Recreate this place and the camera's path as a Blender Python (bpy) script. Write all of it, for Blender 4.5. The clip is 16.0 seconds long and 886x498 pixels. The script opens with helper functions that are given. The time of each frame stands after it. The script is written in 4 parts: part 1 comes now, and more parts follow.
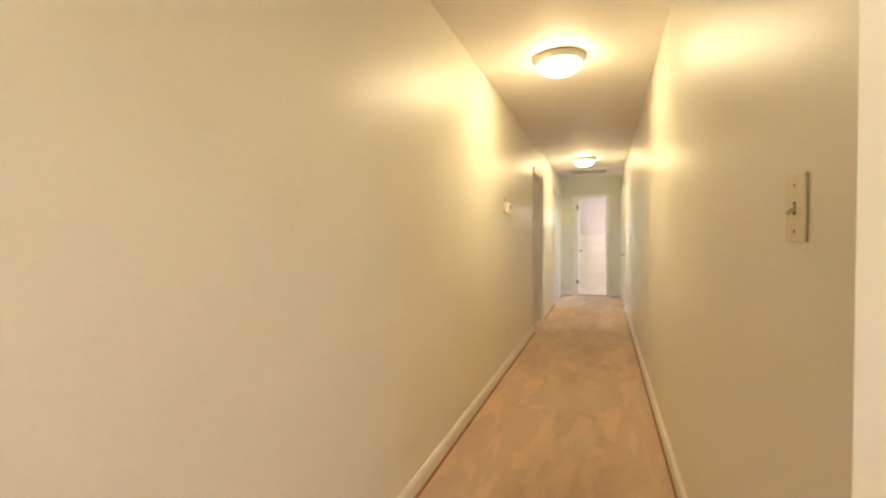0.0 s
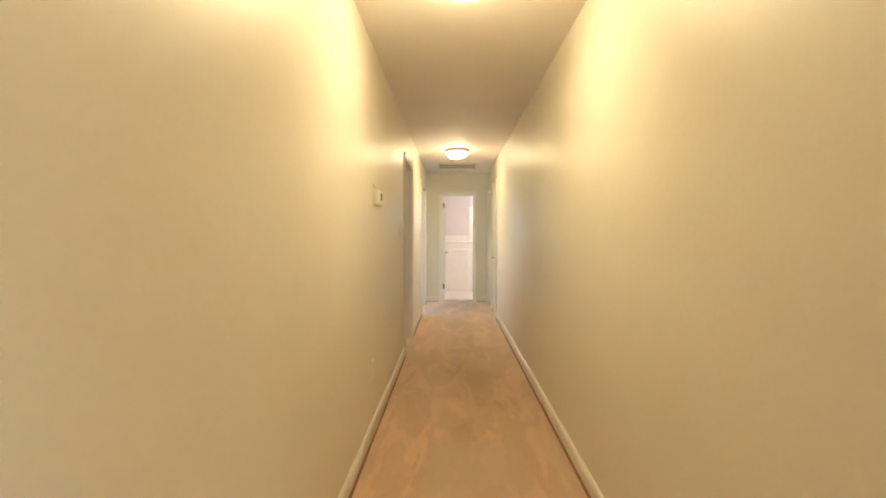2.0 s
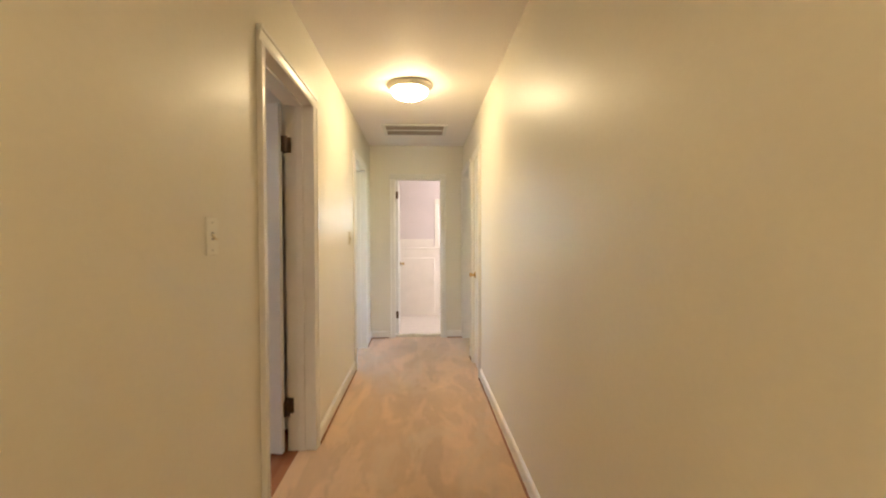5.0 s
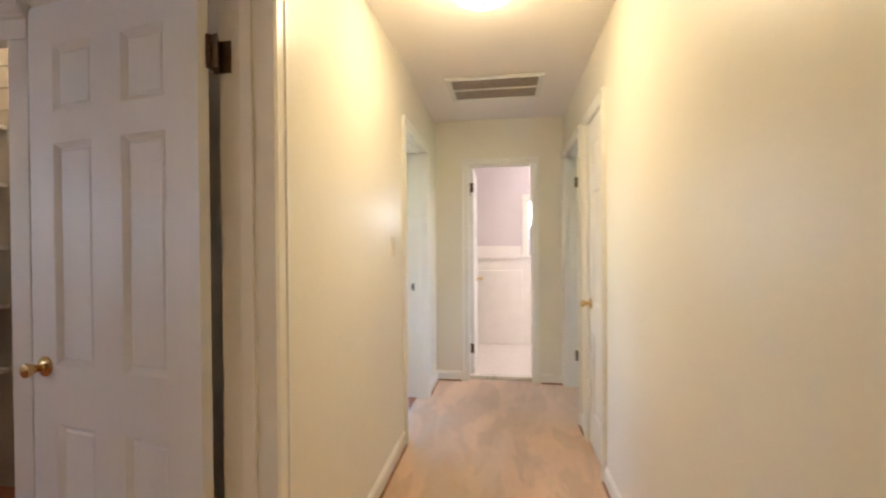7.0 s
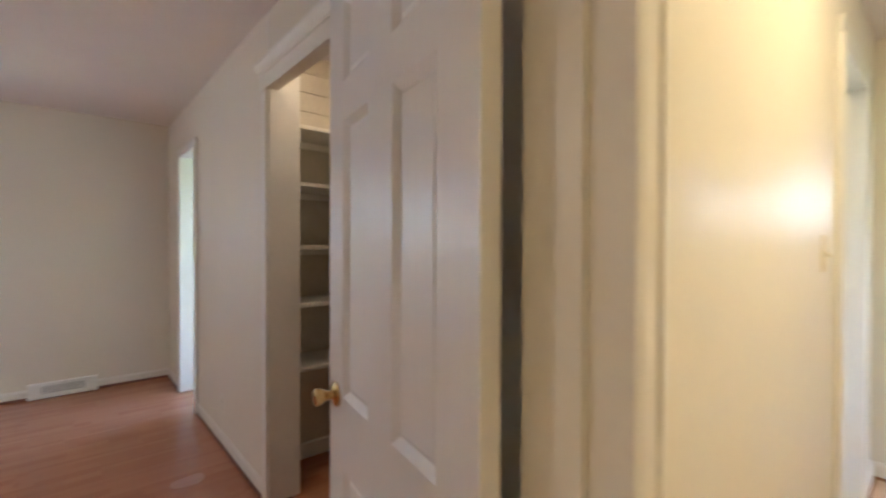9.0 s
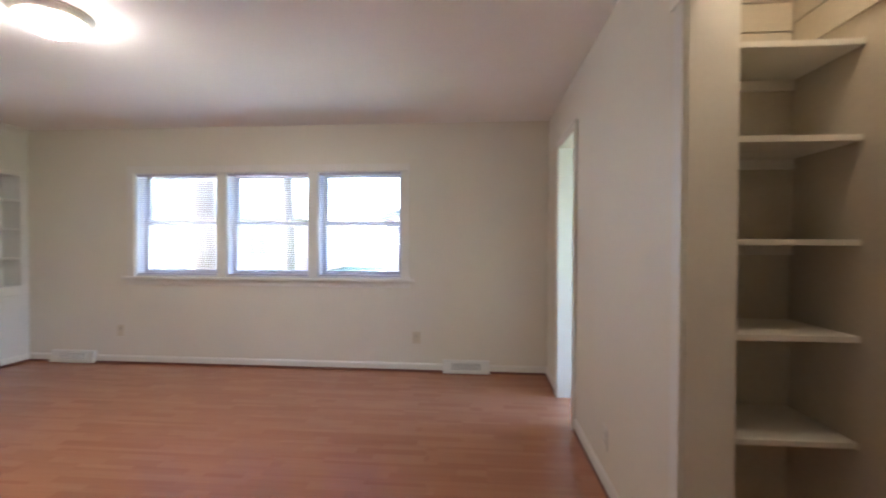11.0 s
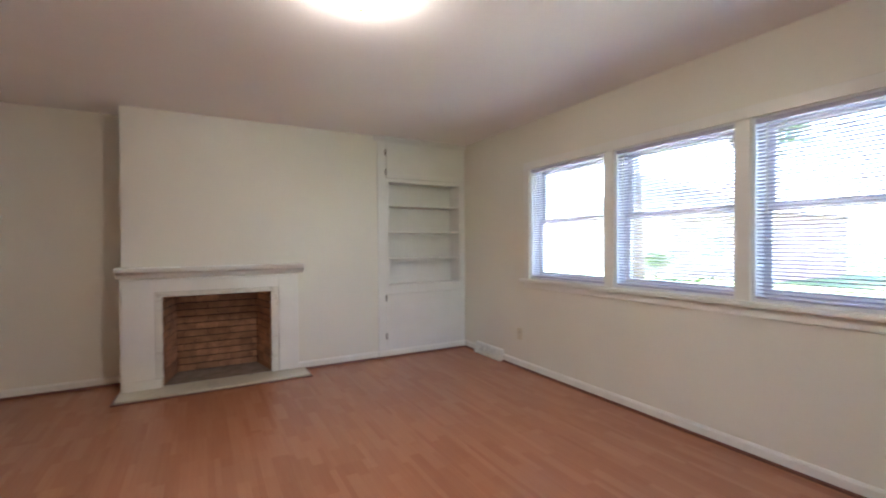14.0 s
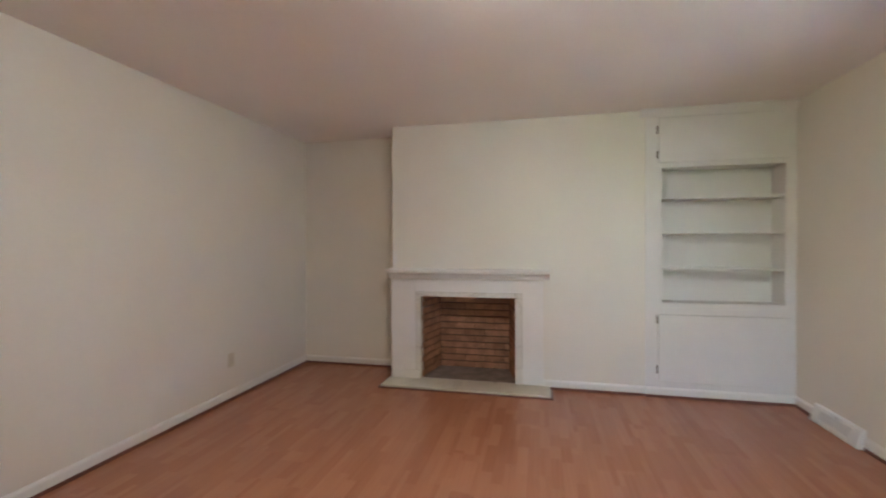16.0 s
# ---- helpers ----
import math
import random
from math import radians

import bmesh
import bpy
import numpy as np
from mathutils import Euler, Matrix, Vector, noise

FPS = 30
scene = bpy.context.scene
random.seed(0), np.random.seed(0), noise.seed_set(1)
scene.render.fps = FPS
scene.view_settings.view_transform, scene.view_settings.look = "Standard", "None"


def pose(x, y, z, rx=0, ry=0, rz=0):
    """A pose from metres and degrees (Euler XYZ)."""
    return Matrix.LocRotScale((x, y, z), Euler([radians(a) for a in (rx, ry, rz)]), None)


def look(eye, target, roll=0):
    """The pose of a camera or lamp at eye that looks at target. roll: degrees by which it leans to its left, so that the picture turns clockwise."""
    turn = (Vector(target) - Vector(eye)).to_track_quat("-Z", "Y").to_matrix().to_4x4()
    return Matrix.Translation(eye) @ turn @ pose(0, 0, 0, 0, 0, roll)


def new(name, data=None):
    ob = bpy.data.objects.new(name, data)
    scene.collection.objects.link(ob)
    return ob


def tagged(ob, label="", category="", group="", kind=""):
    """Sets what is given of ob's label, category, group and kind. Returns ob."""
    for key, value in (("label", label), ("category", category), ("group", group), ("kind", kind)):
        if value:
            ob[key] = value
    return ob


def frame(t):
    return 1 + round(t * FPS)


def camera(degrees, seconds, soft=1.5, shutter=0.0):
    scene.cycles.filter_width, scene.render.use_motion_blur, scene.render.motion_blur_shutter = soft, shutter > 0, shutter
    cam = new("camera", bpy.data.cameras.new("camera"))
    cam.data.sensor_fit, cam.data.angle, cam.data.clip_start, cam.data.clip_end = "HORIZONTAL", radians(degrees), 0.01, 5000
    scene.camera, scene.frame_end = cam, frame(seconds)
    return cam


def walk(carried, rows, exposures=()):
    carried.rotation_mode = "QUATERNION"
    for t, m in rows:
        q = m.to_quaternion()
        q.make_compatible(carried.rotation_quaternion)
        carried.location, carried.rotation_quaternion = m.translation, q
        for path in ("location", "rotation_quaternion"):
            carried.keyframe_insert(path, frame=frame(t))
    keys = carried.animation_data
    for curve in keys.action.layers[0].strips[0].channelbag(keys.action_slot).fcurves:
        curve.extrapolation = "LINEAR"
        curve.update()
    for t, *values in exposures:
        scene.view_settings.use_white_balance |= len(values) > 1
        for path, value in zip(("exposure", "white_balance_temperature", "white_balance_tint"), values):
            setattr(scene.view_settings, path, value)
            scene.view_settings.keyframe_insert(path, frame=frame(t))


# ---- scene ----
cam = camera(91.5, 16.0, soft=2.0, shutter=0.5)
PATH = [
    (0, (0.195, -0.227, 1.209), (-0.503, 1.647, 1.158), -0.5),
    (0.5, (0.049, -0.087, 1.211), (-0.363, 1.869, 1.159), -0.4),
    (1, (-0.045, 0.217, 1.234), (-0.193, 2.211, 1.177), 0.2),
    (1.5, (-0.099, 0.545, 1.225), (-0.182, 2.543, 1.168), -0.1),
    (2, (-0.139, 0.884, 1.238), (-0.184, 2.883, 1.177), 0.1),
    (2.5, (-0.129, 1.272, 1.229), (-0.09, 3.271, 1.166), -0.0),
    (3, (-0.106, 1.709, 1.243), (-0.039, 3.707, 1.179), -0.0),
    (3.5, (-0.095, 2.17, 1.243), (0.003, 4.167, 1.184), -0.2),
    (4, (-0.067, 2.627, 1.239), (0.045, 4.623, 1.186), -0.1),
    (6.5, (0.047, 4.717, 1.28), (-0.008, 6.716, 1.244), -0.4),
    (7, (0.003, 4.993, 1.267), (-0.282, 6.973, 1.248), -0.4),
    (7.5, (-0.063, 5.232, 1.274), (-0.631, 7.15, 1.261), -0.5),
    (8, (-0.117, 5.414, 1.272), (-0.995, 7.211, 1.27), -0.4),
    (8.5, (-0.217, 5.547, 1.262), (-1.44, 7.129, 1.262), -0.3),
    (9, (-0.403, 5.625, 1.282), (-1.909, 6.94, 1.263), 0.15),
    (9.5, (-0.58, 5.672, 1.277), (-2.314, 6.672, 1.257), 0.45),
    (10, (-0.748, 5.69, 1.266), (-2.648, 6.312, 1.243), 0.45),
    (12.5, (-1.878, 5.74, 1.262), (-3.518, 4.596, 1.223), -0.3),
    (13, (-2.15, 5.649, 1.268), (-3.599, 4.271, 1.229), -0.5),
    (13.5, (-2.297, 5.589, 1.255), (-3.535, 4.019, 1.227), -0.45),
    (14, (-2.526, 5.433, 1.25), (-3.499, 3.686, 1.225), -0.4),
    (14.5, (-2.761, 5.304, 1.267), (-3.43, 3.419, 1.239), -0.4),
    (15, (-3.029, 5.153, 1.275), (-3.333, 3.177, 1.251), -0.35),
    (15.5, (-3.179, 5.013, 1.264), (-3.109, 3.015, 1.246), -0.1),
    (16, (-3.324, 4.943, 1.292), (-2.882, 2.993, 1.272), -0.2),
]
walk(cam, [(t, look(eye, target, roll)) for t, eye, target, roll in PATH],
     exposures=[(0.0, 5.22, 6150, 13), (4.0, 5.08, 6250, 15), (6.5, 5.06, 6000, 19), (10.0, 5.35, 5800, 15), (12.5, 5.12, 6050, 15), (16.0, 5.36, 6000, 13)])

# ---- light ----
world = bpy.data.worlds.new("sky")
scene.world = world
world.use_nodes = True
_n = world.node_tree.nodes
_sky = _n.new("ShaderNodeTexSky")
_sky.sky_type, _sky.sun_disc = "NISHITA", False
_sky.sun_elevation, _sky.sun_rotation = radians(48), radians(177)
_n["Background"].inputs["Strength"].default_value = 0.10
world.node_tree.links.new(_sky.outputs["Color"], _n["Background"].inputs["Color"])

SUN_DIR = Vector((math.cos(radians(48)) * math.sin(radians(177)), math.cos(radians(48)) * math.cos(radians(177)), math.sin(radians(48))))
sun = new("sun", bpy.data.lights.new("sun", "SUN"))
sun.data.energy, sun.data.angle, sun.data.color = 3.9, radians(0.53), (1.0, 0.95, 0.88)
sun.matrix_world = look(SUN_DIR * 50, (0, 0, 0))

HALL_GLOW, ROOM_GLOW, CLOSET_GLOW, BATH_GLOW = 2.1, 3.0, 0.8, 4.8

# ---- plan (metres) ----
XL, XR, XE, XW = -0.64, 0.53, -0.79, -5.30      # hall's two sides, living room's east and west sides
YF, YN, YN2, YB, YS = 9.0, 6.375, 6.53, 0.985, 0.63   # hall's end, north wall's two faces, chimney wall, alcove
CEIL = 2.42
OPEN1, OPEN2 = (5.335, 6.115), (7.72, 8.50)     # openings of the hall's west wall
OPEN3, OPEN4 = (7.425, 7.85), (8.15, 8.93)      # openings of the hall's east wall
OPEN5 = (-0.335, 0.25)                          # bathroom
CLOSET, PASSAGE = (-2.555, -1.83), (-4.70, -4.14)
WINS = ((2.190, 3.088), (3.168, 4.042), (4.118, 4.978))
WZ = (0.903, 1.968)


# ---- materials ----
def mat(name, base, rough=0.5, metal=0.0, var=0.06, scale=3.0, fine=60.0, bump=0.0, bscale=150.0, spec=0.5, rvar=0.08, stretch=(1, 1, 1)):
    m = bpy.data.materials.new(name)
    m.use_nodes = True
    n, l = m.node_tree.nodes, m.node_tree.links
    p = n["Principled BSDF"]
    p.inputs["Metallic"].default_value = metal
    p.inputs["Specular IOR Level"].default_value = spec
    co = n.new("ShaderNodeTexCoord")
    mp = n.new("ShaderNodeMapping")
    mp.inputs["Scale"].default_value = stretch
    l.new(co.outputs["Object"], mp.inputs["Vector"])
    big, small = n.new("ShaderNodeTexNoise"), n.new("ShaderNodeTexNoise")
    big.inputs["Scale"].default_value, small.inputs["Scale"].default_value = scale, fine
    big.inputs["Detail"].default_value, small.inputs["Detail"].default_value = 4, 3
    for k in (big, small):
        l.new(mp.outputs["Vector"], k.inputs["Vector"])
    add = n.new("ShaderNodeMath")
    add.operation = "MULTIPLY_ADD"
    l.new(small.outputs["Fac"], add.inputs[0])
    add.inputs[1].default_value = 0.45
    l.new(big.outputs["Fac"], add.inputs[2])
    ramp = n.new("ShaderNodeValToRGB")
    ramp.color_ramp.elements[0].position, ramp.color_ramp.elements[1].position = 0.5, 0.95
    ramp.color_ramp.elements[0].color = (*[c * (1 - var) for c in base], 1)
    ramp.color_ramp.elements[1].color = (*[min(1, c * (1 + var)) for c in base], 1)
    l.new(add.outputs[0], ramp.inputs["Fac"])
    l.new(ramp.outputs["Color"], p.inputs["Base Color"])
    rr = n.new("ShaderNodeMapRange")
    rr.inputs["To Min"].default_value, rr.inputs["To Max"].default_value = max(0.02, rough - rvar), min(1, rough + rvar)
    l.new(big.outputs["Fac"], rr.inputs["Value"])
    l.new(rr.outputs["Result"], p.inputs["Roughness"])
    if bump:
        bt, bp = n.new("ShaderNodeTexNoise"), n.new("ShaderNodeBump")
        bt.inputs["Scale"].default_value, bt.inputs["Detail"].default_value = bscale, 3
        l.new(mp.outputs["Vector"], bt.inputs["Vector"])
        bp.inputs["Strength"].default_value, bp.inputs["Distance"].default_value = bump, 0.004
        l.new(bt.outputs["Fac"], bp.inputs["Height"])
        l.new(bp.outputs["Normal"], p.inputs["Normal"])
    return m


def glow(name, colour, strength):
    m = bpy.data.materials.new(name)
    m.use_nodes = True
    p = m.node_tree.nodes["Principled BSDF"]
    p.inputs["Base Color"].default_value = (0.9, 0.88, 0.82, 1)
    p.inputs["Roughness"].default_value = 0.25
    p.inputs["Emission Color"].default_value = (*colour, 1)
    p.inputs["Emission Strength"].default_value = strength
    return m


M_WALL = mat("cream_wall_paint", (0.78, 0.735, 0.635), 0.43, var=0.03, scale=1.3, bump=0.22, bscale=26, rvar=0.10)
M_CEIL = mat("ceiling_paint", (0.92, 0.87, 0.83), 0.6, var=0.03, scale=1.0, bump=0.10, bscale=110)
M_TRIM = mat("white_trim_paint", (0.80, 0.77, 0.71), 0.32, var=0.03, scale=5, bump=0.06, bscale=40)
M_DOOR = mat("white_door_paint", (0.80, 0.79, 0.77), 0.33, var=0.02, scale=4, bump=0.08, bscale=90, stretch=(1, 1, 0.15))
M_BOOK = mat("white_cabinet_paint", (0.76, 0.735, 0.69), 0.4, var=0.03, scale=4, bump=0.06, bscale=60)
M_BRASS = mat("polished_brass", (0.62, 0.42, 0.18), 0.2, 1.0, var=0.08, scale=30, rvar=0.06)
M_HINGE = mat("aged_bronze_hinge", (0.13, 0.085, 0.05), 0.42, 0.85, var=0.25, scale=40, bump=0.2, bscale=120)
M_STEEL = mat("dull_steel", (0.36, 0.34, 0.31), 0.4, 1.0, var=0.1, scale=40)
M_PLATE = mat("ivory_plastic", (0.72, 0.64, 0.45), 0.35, var=0.03, scale=20)
M_PLATE2 = mat("beige_plastic", (0.66, 0.59, 0.45), 0.4, var=0.05, scale=20)
M_WHITEPL = mat("white_plastic", (0.80, 0.77, 0.68), 0.4, var=0.03, scale=20)
M_SCREEN = mat("grey_display", (0.17, 0.17, 0.14), 0.25, var=0.05)
M_DARK = mat("black_plastic", (0.02, 0.018, 0.015), 0.5, var=0.1)
M_SHOE = mat("brown_shoe_wood", (0.17, 0.06, 0.036), 0.5, var=0.2, scale=6, stretch=(1, 1, 4))
# the hall strip's brown stands in for the shadowed gap at the carpet
M_SHOEH = mat("brown_carpet_edge", (0.30, 0.15, 0.08), 0.8, var=0.2, scale=6)
M_PAN = mat("satin_lamp_pan", (0.70, 0.65, 0.56), 0.35, 0.1, var=0.06, scale=15)
M_BLIND = mat("blind_slat_vinyl", (0.50, 0.48, 0.60), 0.45, var=0.03, scale=10)
_b = M_BLIND.node_tree
_tr, _mx = _b.nodes.new("ShaderNodeBsdfTranslucent"), _b.nodes.new("ShaderNodeMixShader")
_tr.inputs["Color"].default_value = (0.80, 0.79, 0.90, 1)
_mx.inputs[0].default_value = 0.06
_b.links.new(_b.nodes["Principled BSDF"].outputs[0], _mx.inputs[1])
_b.links.new(_tr.outputs[0], _mx.inputs[2])
_b.links.new(_mx.outputs[0], _b.nodes["Material Output"].inputs["Surface"])
M_SASH = mat("window_sash_paint", (0.78, 0.78, 0.80), 0.4, var=0.03, scale=8)
M_VENTB = mat("grey_register_enamel", (0.42, 0.41, 0.40), 0.45, 0.0, var=0.05, scale=12)
M_VENT = mat("enamel_register", (0.78, 0.77, 0.73), 0.35, 0.0, var=0.03, scale=12)
M_LOUV = mat("dusty_grille_louver", (0.36, 0.31, 0.27), 0.6, var=0.12, scale=20)
M_DUCT = mat("dusty_duct_filter", (0.20, 0.16, 0.13), 0.9, var=0.2, scale=25)
M_BATHW = mat("mauve_bath_paint", (0.66, 0.60, 0.61), 0.45, var=0.03, scale=2)
M_TILE = mat("white_bath_tile", (0.84, 0.80, 0.76), 0.2, var=0.03, scale=6)
M_GROUT = mat("pale_grout", (0.62, 0.57, 0.52), 0.8, var=0.05, scale=30)
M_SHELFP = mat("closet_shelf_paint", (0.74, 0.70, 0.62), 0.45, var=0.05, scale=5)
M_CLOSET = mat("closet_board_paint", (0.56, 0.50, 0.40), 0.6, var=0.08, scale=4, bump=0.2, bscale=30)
M_SOOT = mat("sooty_firebrick_floor", (0.27, 0.21, 0.17), 0.9, var=0.3, scale=9, bump=0.4, bscale=70)
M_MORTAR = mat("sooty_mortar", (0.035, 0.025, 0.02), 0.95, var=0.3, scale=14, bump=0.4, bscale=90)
M_GRASS = mat("lawn", (0.09, 0.14, 0.045), 0.9, var=0.35, scale=0.6, fine=9, bump=0.6, bscale=25)
M_ROAD = mat("asphalt_road", (0.06, 0.06, 0.06), 0.9, var=0.2, scale=0.8)
M_BARK = mat("bark", (0.15, 0.11, 0.08), 0.9, var=0.3, scale=5, bump=0.8, bscale=14, stretch=(1, 1, 0.2))
M_LEAF = mat("leaves", (0.07, 0.13, 0.035), 0.6, var=0.4, scale=1.5)
M_HBRICK = mat("far_brick", (0.40, 0.30, 0.29), 0.85, var=0.25, scale=2, fine=14)
M_ROOF = mat("far_roof_shingle", (0.24, 0.23, 0.24), 0.9, var=0.3, scale=1.5, fine=8)
M_SCREENMESH = mat("insect_screen", (0.05, 0.05, 0.06), 0.8, var=0.1)


def carpet():
    """Cut-pile carpet: fibre relief, soft vacuum strokes and worn lighter flecks."""
    m = mat("beige_pile_carpet", (0.66, 0.455, 0.305), 0.95, var=0.07, scale=2.6, fine=30, bump=0.8, bscale=420, spec=0.1, stretch=(1.3, 0.45, 1))
    n, l = m.node_tree.nodes, m.node_tree.links
    p = n["Principled BSDF"]
    old = p.inputs["Base Color"].links[0].from_socket
    co = n.new("ShaderNodeTexCoord")
    mp = n.new("ShaderNodeMapping")
    mp.inputs["Scale"].default_value = (5.5, 1.6, 1)
    mp.inputs["Rotation"].default_value = (0, 0, 0.25)
    v = n.new("ShaderNodeTexNoise")
    v.inputs["Scale"].default_value, v.inputs["Detail"].default_value, v.inputs["Roughness"].default_value = 1.0, 3.5, 0.6
    v.inputs["Distortion"].default_value = 0.6
    l.new(co.outputs["Object"], mp.inputs["Vector"])
    l.new(mp.outputs["Vector"], v.inputs["Vector"])
    r = n.new("ShaderNodeMapRange")
    r.interpolation_type = "SMOOTHSTEP"
    r.inputs["From Min"].default_value, r.inputs["From Max"].default_value = 0.47, 0.56
    r.inputs["To Min"].default_value, r.inputs["To Max"].default_value = 0.94, 1.08
    l.new(v.outputs["Fac"], r.inputs["Value"])
    pile = n.new("ShaderNodeTexNoise")
    pile.inputs["Scale"].default_value = 260
    l.new(co.outputs["Object"], pile.inputs["Vector"])
    r2 = n.new("ShaderNodeMapRange")
    r2.inputs["From Min"].default_value, r2.inputs["From Max"].default_value = 0.3, 0.7
    r2.inputs["To Min"].default_value, r2.inputs["To Max"].default_value = 0.86, 1.12
    l.new(pile.outputs["Fac"], r2.inputs["Value"])
    k = n.new("ShaderNodeMath")
    k.operation = "MULTIPLY"
    l.new(r.outputs["Result"], k.inputs[0])
    # darker trodden path along the middle, with a ragged rim
    sp = n.new("ShaderNodeSeparateXYZ")
    l.new(co.outputs["Object"], sp.inputs[0])
    rag = n.new("ShaderNodeTexNoise")
    rag.inputs["Scale"].default_value, rag.inputs["Detail"].default_value = 2.2, 6
    l.new(co.outputs["Object"], rag.inputs["Vector"])
    off = n.new("ShaderNodeMath")
    off.operation = "MULTIPLY_ADD"
    l.new(rag.outputs["Fac"], off.inputs[0])
    off.inputs[1].default_value = 0.9
    l.new(sp.outputs["X"], off.inputs[2])
    mid = n.new("ShaderNodeMath")
    mid.operation = "SUBTRACT"
    l.new(off.outputs[0], mid.inputs[0])
    mid.inputs[1].default_value = 0.45
    ab = n.new("ShaderNodeMath")
    ab.operation = "ABSOLUTE"
    l.new(mid.outputs[0], ab.inputs[0])
    trod = n.new("ShaderNodeMapRange")
    trod.interpolation_type = "SMOOTHSTEP"
    trod.inputs["From Min"].default_value, trod.inputs["From Max"].default_value = 0.10, 0.28
    trod.inputs["To Min"].default_value, trod.inputs["To Max"].default_value = 0.91, 1.03
    l.new(ab.outputs[0], trod.inputs["Value"])
    k2 = n.new("ShaderNodeMath")
    k2.operation = "MULTIPLY"
    l.new(r2.outputs["Result"], k2.inputs[0])
    l.new(trod.outputs["Result"], k2.inputs[1])
    l.new(k2.outputs[0], k.inputs[1])
    mx = n.new("ShaderNodeVectorMath")
    mx.operation = "SCALE"
    l.new(old, mx.inputs[0])
    l.new(k.outputs[0], mx.inputs["Scale"])
    mq = n.new("ShaderNodeMapping")
    mq.inputs["Scale"].default_value = (2.6, 1.1, 1)
    mq.inputs["Rotation"].default_value = (0, 0, -0.5)
    l.new(co.outputs["Object"], mq.inputs["Vector"])
    lay = n.new("ShaderNodeTexNoise")
    lay.inputs["Scale"].default_value, lay.inputs["Detail"].default_value, lay.inputs["Roughness"].default_value = 1.0, 7, 0.62
    lay.inputs["Distortion"].default_value = 0.9
    l.new(mq.outputs["Vector"], lay.inputs["Vector"])
    lr = n.new("ShaderNodeMapRange")
    lr.interpolation_type = "SMOOTHSTEP"
    lr.inputs["From Min"].default_value, lr.inputs["From Max"].default_value = 0.49, 0.62
    lr.inputs["To Max"].default_value = 0.6
    l.new(lay.outputs["Fac"], lr.inputs["Value"])
    wash = n.new("ShaderNodeMixRGB")
    l.new(lr.outputs["Result"], wash.inputs["Fac"])
    l.new(mx.outputs["Vector"], wash.inputs[1])
    wash.inputs[2].default_value = (0.63, 0.49, 0.37, 1)
    l.new(wash.outputs["Color"], p.inputs["Base Color"])
    p.inputs["Sheen Weight"].default_value = 0.25
    return m


def laminate():
    """Reddish laminate planks of three strips each, every strip cut into blocks of its own tone."""
    m = bpy.data.materials.new("cherry_laminate")
    m.use_nodes = True
    n, l = m.node_tree.nodes, m.node_tree.links
    p = n["Principled BSDF"]

    def math_node(op, a, b=0.0):
        k = n.new("ShaderNodeMath")
        k.operation = op
        for i, q in enumerate((a, b)):
            if isinstance(q, float):
                k.inputs[i].default_value = q
            else:
                l.new(q, k.inputs[i])
        return k.outputs[0]

    co = n.new("ShaderNodeTexCoord")
    sep = n.new("ShaderNodeSeparateXYZ")
    l.new(co.outputs["Object"], sep.inputs[0])
    info = n.new("ShaderNodeObjectInfo")
    strip = math_node("FLOOR", math_node("DIVIDE", sep.outputs["X"], 0.065))
    wn = n.new("ShaderNodeTexWhiteNoise")
    wn.noise_dimensions = "1D"
    l.new(strip, wn.inputs["W"])
    block = math_node("FLOOR", math_node("ADD", math_node("DIVIDE", sep.outputs["Y"], 0.33), math_node("MULTIPLY", wn.outputs["Value"], 7.0)))
    cb = n.new("ShaderNodeCombineXYZ")
    l.new(strip, cb.inputs[0])
    l.new(block, cb.inputs[1])
    l.new(info.outputs["Random"], cb.inputs[2])
    w2 = n.new("ShaderNodeTexWhiteNoise")
    l.new(cb.outputs[0], w2.inputs["Vector"])
    mp = n.new("ShaderNodeMapping")
    mp.inputs["Scale"].default_value = (60, 2.2, 1)
    l.new(co.outputs["Object"], mp.inputs["Vector"])
    off = n.new("ShaderNodeVectorMath")
    off.operation = "ADD"
    l.new(mp.outputs["Vector"], off.inputs[0])
    l.new(w2.outputs["Color"], off.inputs[1])
    g = n.new("ShaderNodeTexNoise")
    g.inputs["Scale"].default_value, g.inputs["Detail"].default_value, g.inputs["Roughness"].default_value = 1.0, 5, 0.6
    l.new(off.outputs["Vector"], g.inputs["Vector"])
    tone = math_node("ADD", math_node("MULTIPLY", w2.outputs["Value"], 0.45), math_node("MULTIPLY", g.outputs["Fac"], 0.6))
    ramp = n.new("ShaderNodeValToRGB")
    ramp.color_ramp.elements[0].position, ramp.color_ramp.elements[1].position = 0.15, 0.9
    ramp.color_ramp.elements[0].color = (0.355, 0.140, 0.073, 1)
    ramp.color_ramp.elements[1].color = (0.465, 0.203, 0.110, 1)
    l.new(tone, ramp.inputs["Fac"])
    l.new(ramp.outputs["Color"], p.inputs["Base Color"])
    big = n.new("ShaderNodeTexNoise")
    big.inputs["Scale"].default_value = 1.4
    l.new(co.outputs["Object"], big.inputs["Vector"])
    rr = n.new("ShaderNodeMapRange")
    rr.inputs["To Min"].default_value, rr.inputs["To Max"].default_value = 0.20, 0.30
    l.new(big.outputs["Fac"], rr.inputs["Value"])
    l.new(rr.outputs["Result"], p.inputs["Roughness"])
    bp = n.new("ShaderNodeBump")
    bp.inputs["Strength"].default_value, bp.inputs["Distance"].default_value = 0.12, 0.002
    l.new(g.outputs["Fac"], bp.inputs["Height"])
    l.new(bp.outputs["Normal"], p.inputs["Normal"])
    return m


